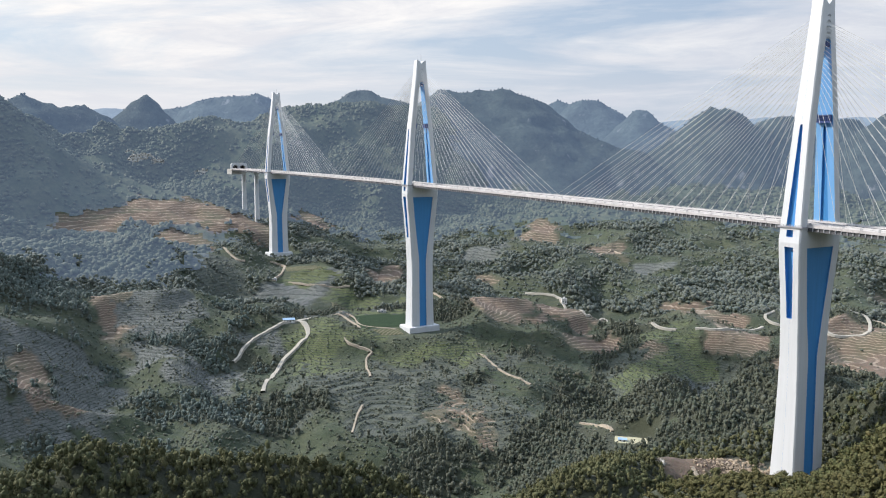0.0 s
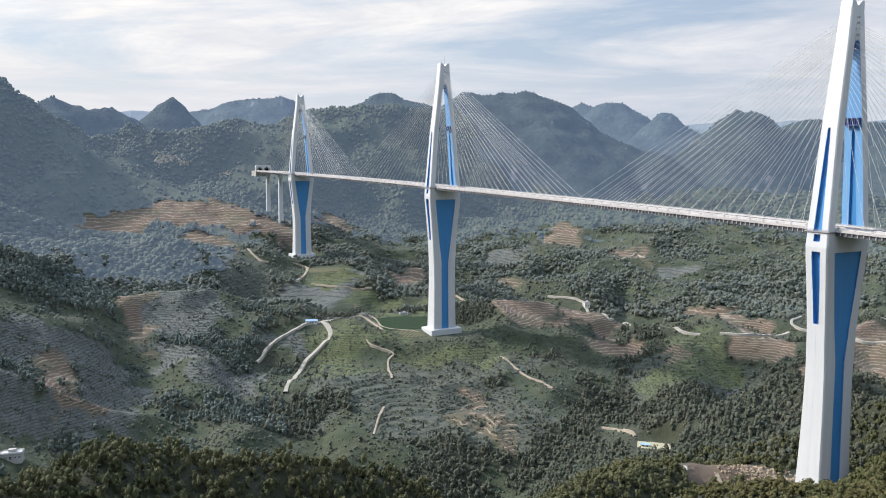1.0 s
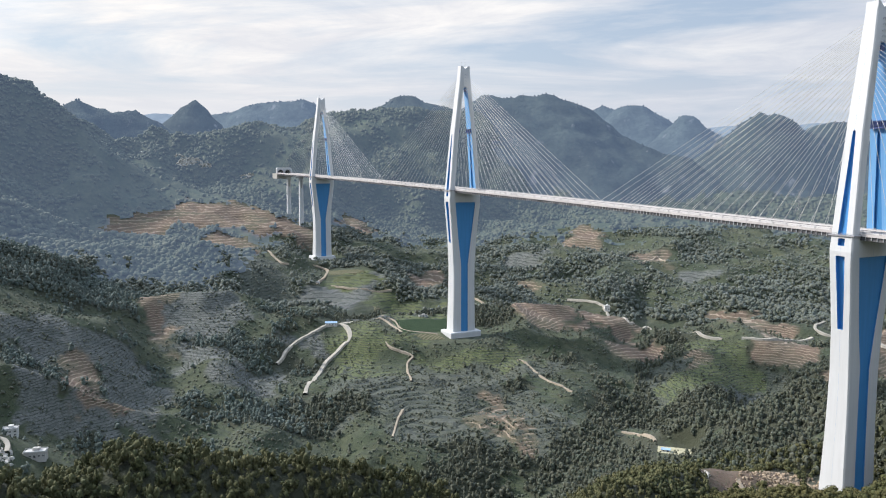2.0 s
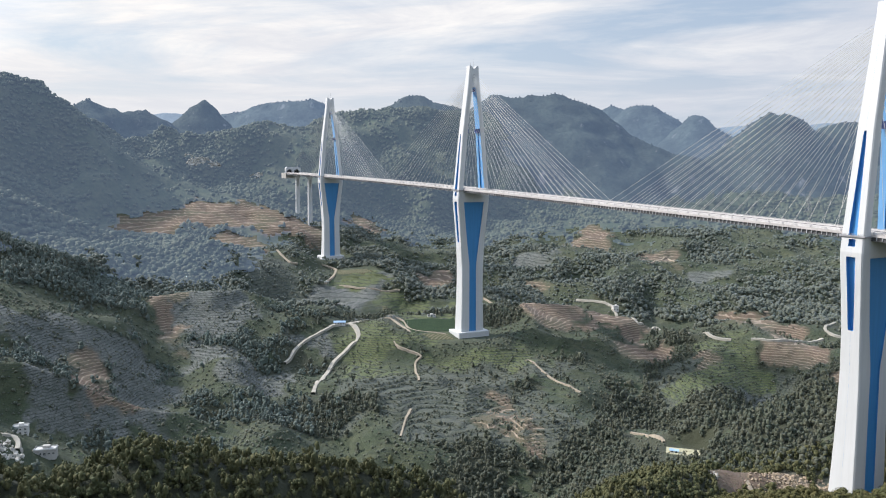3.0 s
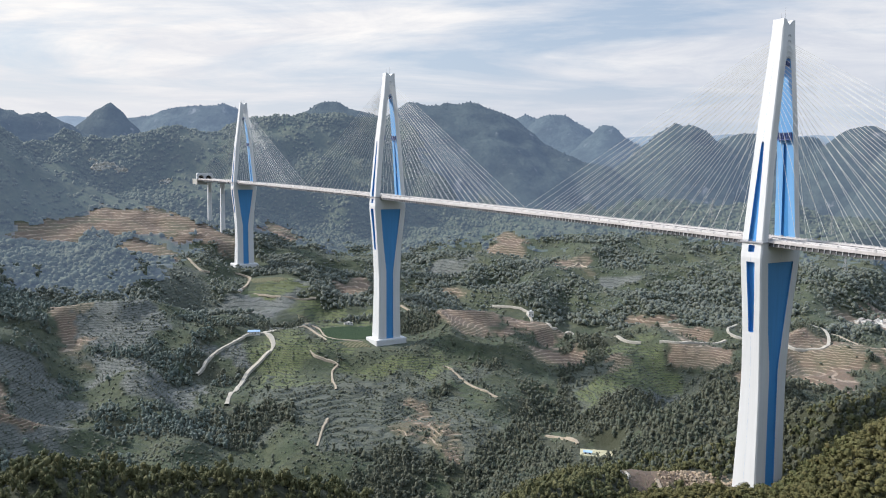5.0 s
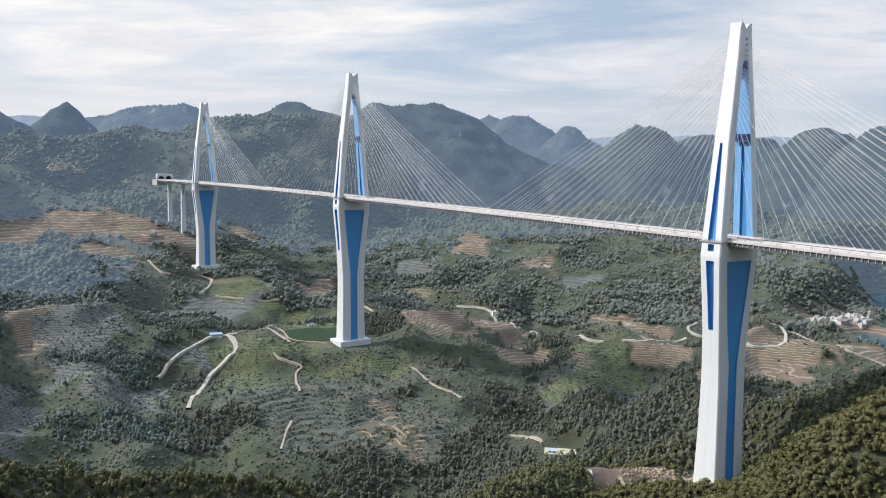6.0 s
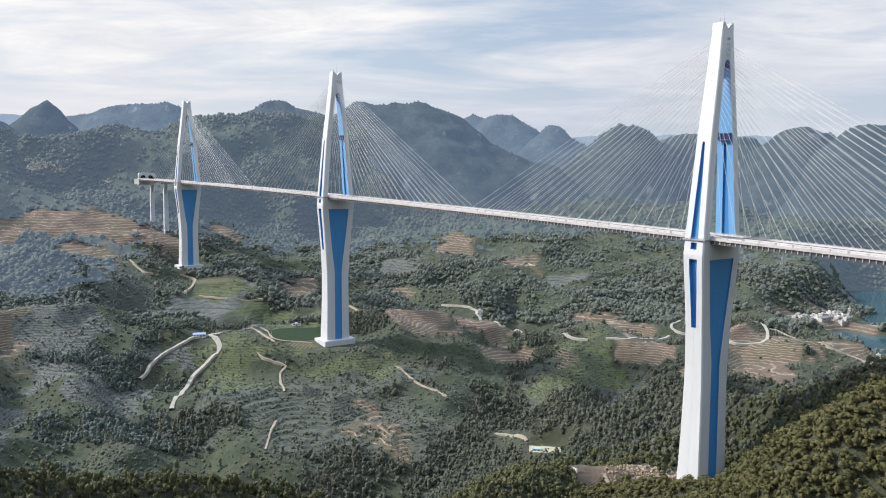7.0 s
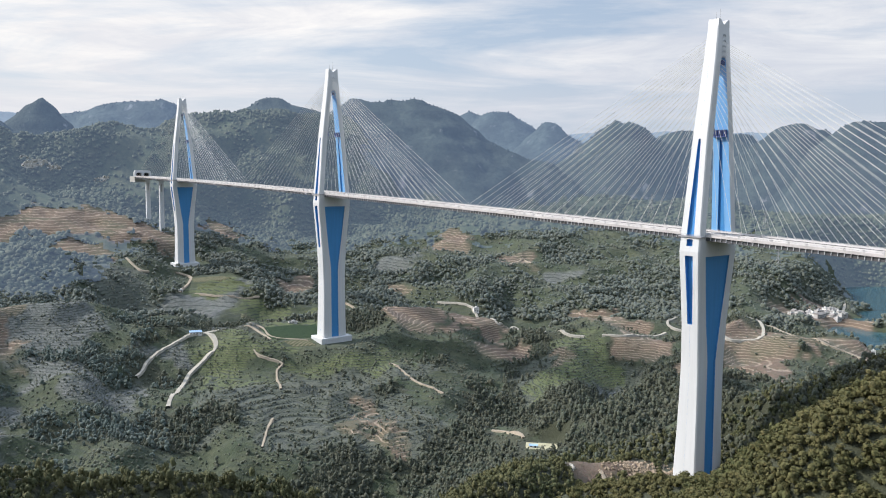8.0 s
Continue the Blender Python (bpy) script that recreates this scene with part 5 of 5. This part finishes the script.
def rock_face(x, y, w, h, turn, label):
    """A weathered limestone face standing out of the wood."""
    n, m = 26, 12
    rr = np.random.RandomState(int(abs(x)))
    v = []
    for i in range(n):
        for j in range(m):
            u_, q = i / (n - 1), j / (m - 1)
            edge = math.sin(math.pi * u_) ** 0.5
            v.append(((u_ - 0.5) * w, 2.2 * (rr.rand() - 0.5) * 2 + 5.0 * q - 3 * edge, (q * (0.55 + 0.45 * rr.rand()) - 0.25) * h * edge))
    f = [(i * m + j, (i + 1) * m + j, (i + 1) * m + j + 1, i * m + j + 1) for i in range(n - 1) for j in range(m - 1)]
    tagged(part("rock_face", v, f, LIMESTONE, at=pose(x, y, ground_at(x, y), 0, 0, turn)), label, "cliff", "pale cliffs", "structure")


rock_face(-895, 1729, 62, 26, 25, "pale limestone cliff among trees")
rock_face(-863, 1737, 34, 18, 20, "pale limestone cliff among trees")
rock_face(-933, 1748, 28, 16, 30, "pale limestone cliff among trees")
rock_face(-767, 1777, 60, 18, 20, "pale limestone cliff among trees")

# power line masts and poles
def lattice_mast(x, y, h, label):
    z = ground_at(x, y)
    root = empty("transmission_mast", pose(x, y, z, 0, 0, 25), label, "power mast", "power line masts")
    b, t = h * 0.11, h * 0.022

    def corner(k, q):
        r_ = b + (t - b) * min(1.0, q / 0.72) if q < 0.72 else t
        return Vector(((1, -1, -1, 1)[k] * r_, (1, 1, -1, -1)[k] * r_, q * h))

    levels = [0, 0.2, 0.36, 0.5, 0.62, 0.72, 0.86, 1.0]
    for k in range(4):
        sh = Shape()
        for q0, q1 in zip(levels, levels[1:]):
            sh.tube(corner(k, q0), corner(k, q1), 0.22, 0.2, 4)
        sh.part("mast_leg", STEEL_GREY, root)
        sh = Shape()
        for q0, q1 in zip(levels, levels[1:]):
            sh.tube(corner(k, q0), corner((k + 1) % 4, q1), 0.12, 0.12, 4).tube(corner((k + 1) % 4, q0), corner(k, q1), 0.12, 0.12, 4)
        sh.part("bracing", STEEL_GREY, root)
    for q, arm in ((0.72, 0.20), (0.86, 0.17), (0.985, 0.13)):
        Shape().tube((-arm * h, 0, q * h), (arm * h, 0, q * h), 0.28, 0.28, 4).tube((-arm * h, 0, q * h), (0, 0, (q + 0.06) * h), 0.14, 0.14, 4).tube((arm * h, 0, q * h), (0, 0, (q + 0.06) * h), 0.14, 0.14, 4).part("cross_arm", STEEL_GREY, root)


lattice_mast(506, 1905, 54, "grey steel lattice mast on a wooded slope")
lattice_mast(627, 1455, 36, "grey steel lattice mast above fields")
lattice_mast(700, 1700, 40, "grey steel lattice mast above fields")
for x, y, h in ((-117, 727, 9), (-113, 727, 9), (-110, 728, 8), (150, 292, 9.0), (196, 520, 9), (-228, 1010, 8), (-355, 640, 8), (-290, 850, 8), (-60, 760, 8)):
    root = empty("utility_pole", pose(x, y, ground_at(x, y)), "slim grey concrete utility pole", "pole", "utility poles")
    Shape().tube((0, 0, -1), (0, 0, h), 0.17, 0.11, 6).part("shaft", CONCRETE, root)
    Shape().box(-0.9, 0.9, -0.08, 0.08, h - 0.7, h - 0.55).part("cross_arm", STEEL_GREY, root)
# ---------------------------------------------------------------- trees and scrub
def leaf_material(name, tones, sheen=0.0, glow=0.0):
    """Foliage: each clump takes its own tone between those given."""
    k = Nodes(name)
    geo = k.n("ShaderNodeNewGeometry")
    col = k.ramp(geo.outputs["Random Per Island"], *[(i / (len(tones) - 1), c) for i, c in enumerate(tones)])
    pos = k.where(True)
    stand = k.ramp(k.noise(38, 3, 0.6, pos), (0.38, 0.0), (0.64, 1.0))
    col = k.mix(k.math("MULTIPLY", stand, 0.55), col, tones[-1])
    col = k.mix(k.ramp(k.noise(0.9, 3, 0.7, pos), (0.40, 0.0), (0.70, 0.55)), col, tuple(c * 0.5 for c in tones[0]))
    k.bump(k.noise(0.7, 4, 0.7, pos), 0.8, 0.5)
    m = k.done(col, 0.75, spec=0.2)
    # blue-tinted sheen and emission put distant haze into the leaf colour
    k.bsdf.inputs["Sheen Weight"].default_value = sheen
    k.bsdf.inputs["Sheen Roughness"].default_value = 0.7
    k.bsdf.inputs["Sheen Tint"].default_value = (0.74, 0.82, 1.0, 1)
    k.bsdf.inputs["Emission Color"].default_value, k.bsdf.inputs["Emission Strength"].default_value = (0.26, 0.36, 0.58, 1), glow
    return m


LEAF_NEAR = leaf_material("olive_bush_foliage", [(0.056, 0.066, 0.026), (0.074, 0.083, 0.031), (0.096, 0.096, 0.036), (0.120, 0.104, 0.044)])
LEAF_HILL = leaf_material("dark_mixed_foliage", [(0.048, 0.062, 0.028), (0.070, 0.082, 0.034), (0.096, 0.101, 0.040), (0.124, 0.115, 0.048)], 0.03)
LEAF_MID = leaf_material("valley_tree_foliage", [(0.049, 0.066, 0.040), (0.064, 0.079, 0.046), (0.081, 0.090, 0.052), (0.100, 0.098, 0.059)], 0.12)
# valley foliage again, paled and blued to imitate haze on the left
LEAF_MID_HAZED = leaf_material("haze_paled_valley_foliage", [(0.076, 0.108, 0.086), (0.088, 0.120, 0.094), (0.100, 0.128, 0.100), (0.114, 0.132, 0.102)], 0.15)
# far woods: paler, bluer tones and stronger sheen in place of haze
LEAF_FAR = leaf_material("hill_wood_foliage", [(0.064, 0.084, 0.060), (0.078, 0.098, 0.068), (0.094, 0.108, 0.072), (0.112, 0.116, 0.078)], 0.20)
# ridge foliage has the haze put into it as a bluish emission
LEAF_RIDGE = leaf_material("haze_glow_ridge_foliage", [(0.056, 0.074, 0.046), (0.066, 0.084, 0.050), (0.076, 0.090, 0.052), (0.090, 0.096, 0.056)], 0.02, 0.215)
BARK = plain("tree_bark", (0.12, 0.095, 0.07), 0.95, 0.3, 0.3)
rs = np.random.RandomState(11)


def ico(level):
    bm = bmesh.new()
    bmesh.ops.create_icosphere(bm, subdivisions=level, radius=1.0)
    v = np.array([p.co[:] for p in bm.verts])
    f = np.array([[q.index for q in face.verts] for face in bm.faces if face.calc_center_median().z > -0.62])
    bm.free()
    return v, f


ICO = {1: ico(1), 2: ico(2)}


def lumpy(level, seed, cone=0.0, bump=0.28):
    """One rounded or pointed crown, uneven in outline; its foot is at z = 0."""
    r = np.random.RandomState(seed)
    v, f = ICO[level]
    v = v * (1 + bump * (r.rand(len(v), 1) * 2 - 1))
    t = (v[:, 2] + 1) / 2
    v = v * np.stack([1 - cone * t, 1 - cone * t, np.ones_like(t)], 1)
    v[:, 2] = v[:, 2] * 1.05 + 0.85
    return v, f


def leafy(seed, blobs=6, leaves=150, cone=0.0, leaf=0.17, core=0.86, lump=1.0):
    """A crown of a few lumps with many small leaf sprays standing out from them; radius about 1."""
    r = np.random.RandomState(seed)
    V, Fc, n = [], [], 0
    centres = []
    for b in range(blobs):
        a, q = r.rand() * 6.283, (0.95 - 0.4 * lump) * math.sqrt(r.rand())
        h = 0.45 + 1.15 * r.rand()
        q *= 1 - cone * h / 1.8
        c = np.array([q * math.cos(a), q * math.sin(a), h])
        s = lump * (0.42 + 0.22 * r.rand()) * (1 - 0.5 * cone * h / 1.8)
        v, f = lumpy(1, seed * 31 + b, 0.0, 0.3)
        v = (v - [0, 0, 0.85]) * s * core + c
        V.append(v), Fc.append(f + n)
        n += len(v)
        centres.append((c, s))
    for i in range(leaves):
        c, s = centres[r.randint(blobs)]
        d = r.normal(size=3)
        d[2] = d[2] * 0.8 + 0.25
        d /= np.linalg.norm(d)
        p = c + d * s * (core + 0.35 * r.rand())
        u = np.cross(d, r.normal(size=3))
        u /= np.linalg.norm(u)
        w = np.cross(d, u) + d * (r.rand() - 0.3)
        k = leaf * (0.6 + 0.9 * r.rand())
        V.append(np.array([p - u * k * 0.6, p + u * k * 0.6, p + w * k]))
        Fc.append(np.array([[n, n + 1, n + 2]]))
        n += 3
    return np.concatenate(V), np.concatenate(Fc)


def plant(name, templates, pts, radius, height, material, label, category, sink=0.15):
    """Joins one copy of a template for each point into a single mesh."""
    choice = rs.randint(len(templates), size=len(pts))
    turn = rs.rand(len(pts)) * 6.283
    V, Fc, n = [], [], 0
    for k, (v, f) in enumerate(templates):
        idx = np.where(choice == k)[0]
        if not len(idx):
            continue
        c, s = np.cos(turn[idx])[:, None], np.sin(turn[idx])[:, None]
        x = (v[None, :, 0] * c - v[None, :, 1] * s) * radius[idx][:, None] + pts[idx, 0][:, None]
        y = (v[None, :, 0] * s + v[None, :, 1] * c) * radius[idx][:, None] + pts[idx, 1][:, None]
        z = (v[None, :, 2] / 1.8 - sink) * height[idx][:, None] + pts[idx, 2][:, None]
        V.append(np.stack([x, y, z], -1).reshape(-1, 3))
        Fc.append((f[None] + (np.arange(len(idx)) * len(v))[:, None, None]).reshape(-1, 3) + n)
        n += len(idx) * len(v)
    co, tri = np.concatenate(V), np.concatenate(Fc).astype(np.int32)
    me = bpy.data.meshes.new(name)
    me.vertices.add(len(co))
    me.vertices.foreach_set("co", co.ravel())
    me.loops.add(tri.size)
    me.loops.foreach_set("vertex_index", tri.ravel())
    me.polygons.add(len(tri))
    me.polygons.foreach_set("loop_start", (np.arange(len(tri)) * 3).astype(np.int32))
    me.update(calc_edges=True)
    me.materials.append(material)
    return tagged(new(name, me), label, category, kind="stuff")


road_xy = np.array(ROAD_POINTS)
house_xy = np.array(HOUSE_SPOTS)
field_xy = np.array(FIELD_SPOTS)
pylon_xy = np.array([[*(FIRST + U * s_).to_2d(), r_] for s_, r_ in ((0.0, 14.0), (SPAN, 25.0), (2 * SPAN, 25.0))])


def free_of(x, y, margin):
    """False on roads, at houses and round the tower feet."""
    ok = np.ones(len(x), bool)
    for arr, m in ((road_xy, 0.5), (house_xy, 1.1), (pylon_xy, 1.6), (field_xy, 0.42)):
        for k in range(0, len(x), 4000):
            d = np.hypot(x[k:k + 4000, None] - arr[None, :, 0], y[k:k + 4000, None] - arr[None, :, 1])
            ok[k:k + 4000] &= (d > arr[None, :, 2] * m + margin).all(1)
    return ok


def scatter(az0, az1, d0, d1, gap):
    """Jittered points over a stretch of the plan."""
    xs = [d * math.sin(radians(a)) for d in (d0, d1) for a in (az0, az1)]
    x0, x1 = min(xs), max(xs)
    gx, gy = np.meshgrid(np.arange(x0, x1, gap), np.arange(d0 * 0.65, d1, gap), indexing="ij")
    x = (gx + gap * (rs.rand(*gx.shape) - 0.5) * 1.1).ravel()
    y = (gy + gap * (rs.rand(*gx.shape) - 0.5) * 1.1).ravel()
    d, a = np.hypot(x, y), np.degrees(np.arctan2(x, y))
    ok = (d > d0) & (d < d1) & (a > az0) & (a < az1)
    return x[ok], y[ok]


def clear_of_road_view(x, y):
    """False where a tree would stand before a road as seen from the camera."""
    ok, r = np.ones(len(x), bool), np.hypot(x, y)
    for back in (7.0, 16.0, 26.0, 37.0):
        sx, sy = x * (1 + back / r), y * (1 + back / r)
        for k in range(0, len(x), 4000):
            d2 = (sx[k:k + 4000, None] - road_xy[None, :, 0]) ** 2 + (sy[k:k + 4000, None] - road_xy[None, :, 1]) ** 2
            ok[k:k + 4000] &= (d2 > 25.0).all(1)
    return ok


def settle(x, y, keep, margin):
    x, y = x[keep], y[keep]
    ok = free_of(x, y, margin)
    x, y = x[ok], y[ok]
    return np.stack([x, y, land(x, y)], 1)


NEAR_KINDS = [leafy(300 + i, 6, 125, 0.15 * (i % 3), 0.19, 0.80, 0.80) for i in range(6)]
HILL_KINDS = [leafy(330 + i, 9, 115, 0.38 * (i % 3), 0.17, 0.86, 0.66) for i in range(6)]
MID_KINDS = [leafy(360 + i, 4, 14, 0.5 * (i % 3), 0.30, 0.92, 0.9) for i in range(8)]
FAR_KINDS = [lumpy(1, 390 + i, 0.35 * (i % 3), 0.42) for i in range(8)]
WOOD_KINDS = [leafy(450 + i, 2, 5, 0.4 * (i % 3), 0.36, 0.98, 1.15) for i in range(8)]

# bushes and young trees on the spur below the viewer
x, y = scatter(10, 34, 165, 345, 2.9)
x2, y2 = scatter(9, 25, 340, 408, 3.4)
x, y = np.concatenate([x, x2]), np.concatenate([y, y2])
pts = settle(x, y, np.ones(len(x), bool), 1.0)
size = 2.5 + 1.5 * rs.rand(len(pts)) ** 2
plant("bushes", NEAR_KINDS, pts, size, size * (1.2 + 0.8 * rs.rand(len(pts)) ** 1.5), LEAF_NEAR, "olive-green bushes and young trees covering the slope", "bushes")
# wooded hill in the lower middle, and the low spur before the first tower
x, y = scatter(-44, -2, 335, 456, 5.0)
pts = settle(x, y, np.ones(len(x), bool), 1.0)
size = 2.7 + 2.7 * rs.rand(len(pts)) ** 1.7
plant("wood", HILL_KINDS, pts, size, size * (1.9 + 1.4 * rs.rand(len(pts)) ** 2), LEAF_HILL, "dense dark mixed wood on a rounded hill", "woodland")
x, y = scatter(-5, 34, 440, 640, 4.3)
till = cover(x, y, ("bare", "yard"))
pts = settle(x, y, till < 0.4, 1.5)
size = 2.4 + 1.5 * rs.rand(len(pts)) ** 2
plant("wood", [leafy(420 + i, 4, 34, 0.3 * (i % 3), 0.28) for i in range(6)], pts, size, size * (1.7 + 0.8 * rs.rand(len(pts))), LEAF_HILL, "young mixed wood on a low spur", "woodland")
# groves of the valley sides, close-set, with a few lone trees between
x, y = scatter(-43, 33, 610, 1130, 4.9)
dens = wooded(x, y)
pts = settle(x, y, (rs.rand(len(x)) < dens) & clear_of_road_view(x, y), 3.0)
size = 2.3 + 2.4 * rs.rand(len(pts)) ** 1.6
high = size * (1.6 + 0.9 * rs.rand(len(pts)))
# trees on the left take the leaf colour paled for haze
hazed = np.degrees(np.arctan2(pts[:, 0], pts[:, 1])) + 5 * rs.rand(len(pts)) < -17.5
plant("wood", MID_KINDS, pts[~hazed], size[~hazed], high[~hazed], LEAF_MID, "scattered trees and groves on the valley sides", "woodland")
plant("wood", MID_KINDS, pts[hazed], size[hazed], high[hazed], LEAF_MID_HAZED, "groves on the valley side, foliage paled blue for haze", "woodland")
# scrub on untilled ground
x, y = scatter(-44, 34, 640, 1120, 3.8)
bare_ = cover(x, y, ("bare", "stone", "crop", "plot", "yard"))
dens = (0.30 + 0.9 * np.clip(fbm(x, y, 40, 4, 95), 0, 1)) * (1 - 0.97 * bare_) * (1 - 0.65 * cover(x, y, ("weed",)))
pts = settle(x, y, rs.rand(len(x)) < dens, 0.8)
size = 0.9 + 1.2 * rs.rand(len(pts)) ** 2
plant("scrub", FAR_KINDS, pts, size, size * 1.4, LEAF_MID, "low scrub between the fields", "scrub")
x, y = scatter(-43, 33, 1120, 1720, 5.6)
dens = (0.35 + 0.9 * np.clip(fbm(x, y, 60, 4, 98), 0, 1)) * (1 - cover(x, y, ("bare", "stone", "crop", "plot", "yard"))) * (1 - wooded(x, y)) * ~past_haze_line(x, y)
pts = settle(x, y, (rs.rand(len(x)) < dens) & (lie(x, y) > 62), 1.0)
size = 1.2 + 1.6 * rs.rand(len(pts)) ** 2
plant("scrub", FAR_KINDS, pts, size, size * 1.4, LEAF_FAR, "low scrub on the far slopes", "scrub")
# hedges and rough grass along the terrace faces
x, y = scatter(-44, 34, 650, 1120, 2.1)
x, y = (q[cover(x, y, ("stone", "crop", "weed")) > 0.5] for q in (x, y))
_, _, ph_ = terrace(x, y, lie(x, y))
ph_ = ph_ - np.floor(ph_)
pts = settle(x, y, (ph_ > 0.74) & (rs.rand(len(x)) < 0.8), 0.6)
size = 0.8 + 0.8 * rs.rand(len(pts)) ** 2
plant("scrub", FAR_KINDS, pts, size, size * 1.5, LEAF_MID, "rows of low bushes along the terrace faces", "scrub")
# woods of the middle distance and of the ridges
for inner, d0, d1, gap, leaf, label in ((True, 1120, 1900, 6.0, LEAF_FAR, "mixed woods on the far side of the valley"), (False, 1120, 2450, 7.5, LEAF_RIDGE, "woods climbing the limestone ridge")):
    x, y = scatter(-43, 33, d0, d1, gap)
    keep = (rs.rand(len(x)) < wooded(x, y)) & (past_haze_line(x, y) != inner) & (lie(x, y) > 62)
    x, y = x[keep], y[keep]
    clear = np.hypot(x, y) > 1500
    clear[~clear] = clear_of_road_view(x[~clear], y[~clear])
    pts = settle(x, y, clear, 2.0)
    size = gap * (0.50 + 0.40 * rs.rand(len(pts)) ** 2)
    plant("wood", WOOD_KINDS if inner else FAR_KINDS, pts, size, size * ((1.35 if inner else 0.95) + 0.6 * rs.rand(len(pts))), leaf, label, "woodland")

# trees along the crests of the far mountains
for mat_, spots in CREST_TREES:
    if mat_ is LAST_MOUNT:
        continue
    size = 2.0 + 2.6 * rs.rand(len(spots)) ** 2
    plant("wood", FAR_KINDS, spots, size, size * 1.9, mat_, "trees along the crest of a limestone mountain", "woodland", 0.3)

# single bushes in front, built one by one
CROWN_MESH = []
for i in range(5):
    v, f = leafy(500 + i, 7, 460, 0.2 * (i % 3), 0.13)
    me = bpy.data.meshes.new("crown")
    me.from_pydata((v * [2.3, 2.3, 2.1]).tolist(), [], f.tolist())
    me.materials.append(LEAF_NEAR)
    CROWN_MESH.append(me)
trunk_shape = Shape().tube((0, 0, -0.5), (0.1, 0.05, 1.6), 0.14, 0.08, 6).tube((0.1, 0.05, 1.5), (0.7, 0.3, 2.6), 0.07, 0.03, 5).tube((0.05, 0, 1.2), (-0.6, -0.2, 2.5), 0.06, 0.03, 5)
TRUNK = bpy.data.meshes.new("trunk")
TRUNK.from_pydata(trunk_shape.v, [], trunk_shape.f)
TRUNK.materials.append(BARK)
rnd = random.Random(21)
for i in range(230):
    a, d_ = 17 + 19 * rnd.random(), 95 + 120 * math.sqrt(rnd.random())
    bx, by = polar(a, d_)
    s_ = 0.75 + 0.6 * rnd.random()
    tree = empty("bush_tree", Matrix.LocRotScale((bx, by, ground_at(bx, by) - 0.1), Euler((0, 0, rnd.random() * 6.28)), (s_, s_, s_ * (0.9 + 0.3 * rnd.random()))), "leafy olive-green young tree on the slope", "tree", "young trees on the slope")
    for nm, me in (("trunk", TRUNK), ("crown", CROWN_MESH[i % 5])):
        ob = new(nm, me)
        ob.parent = tree
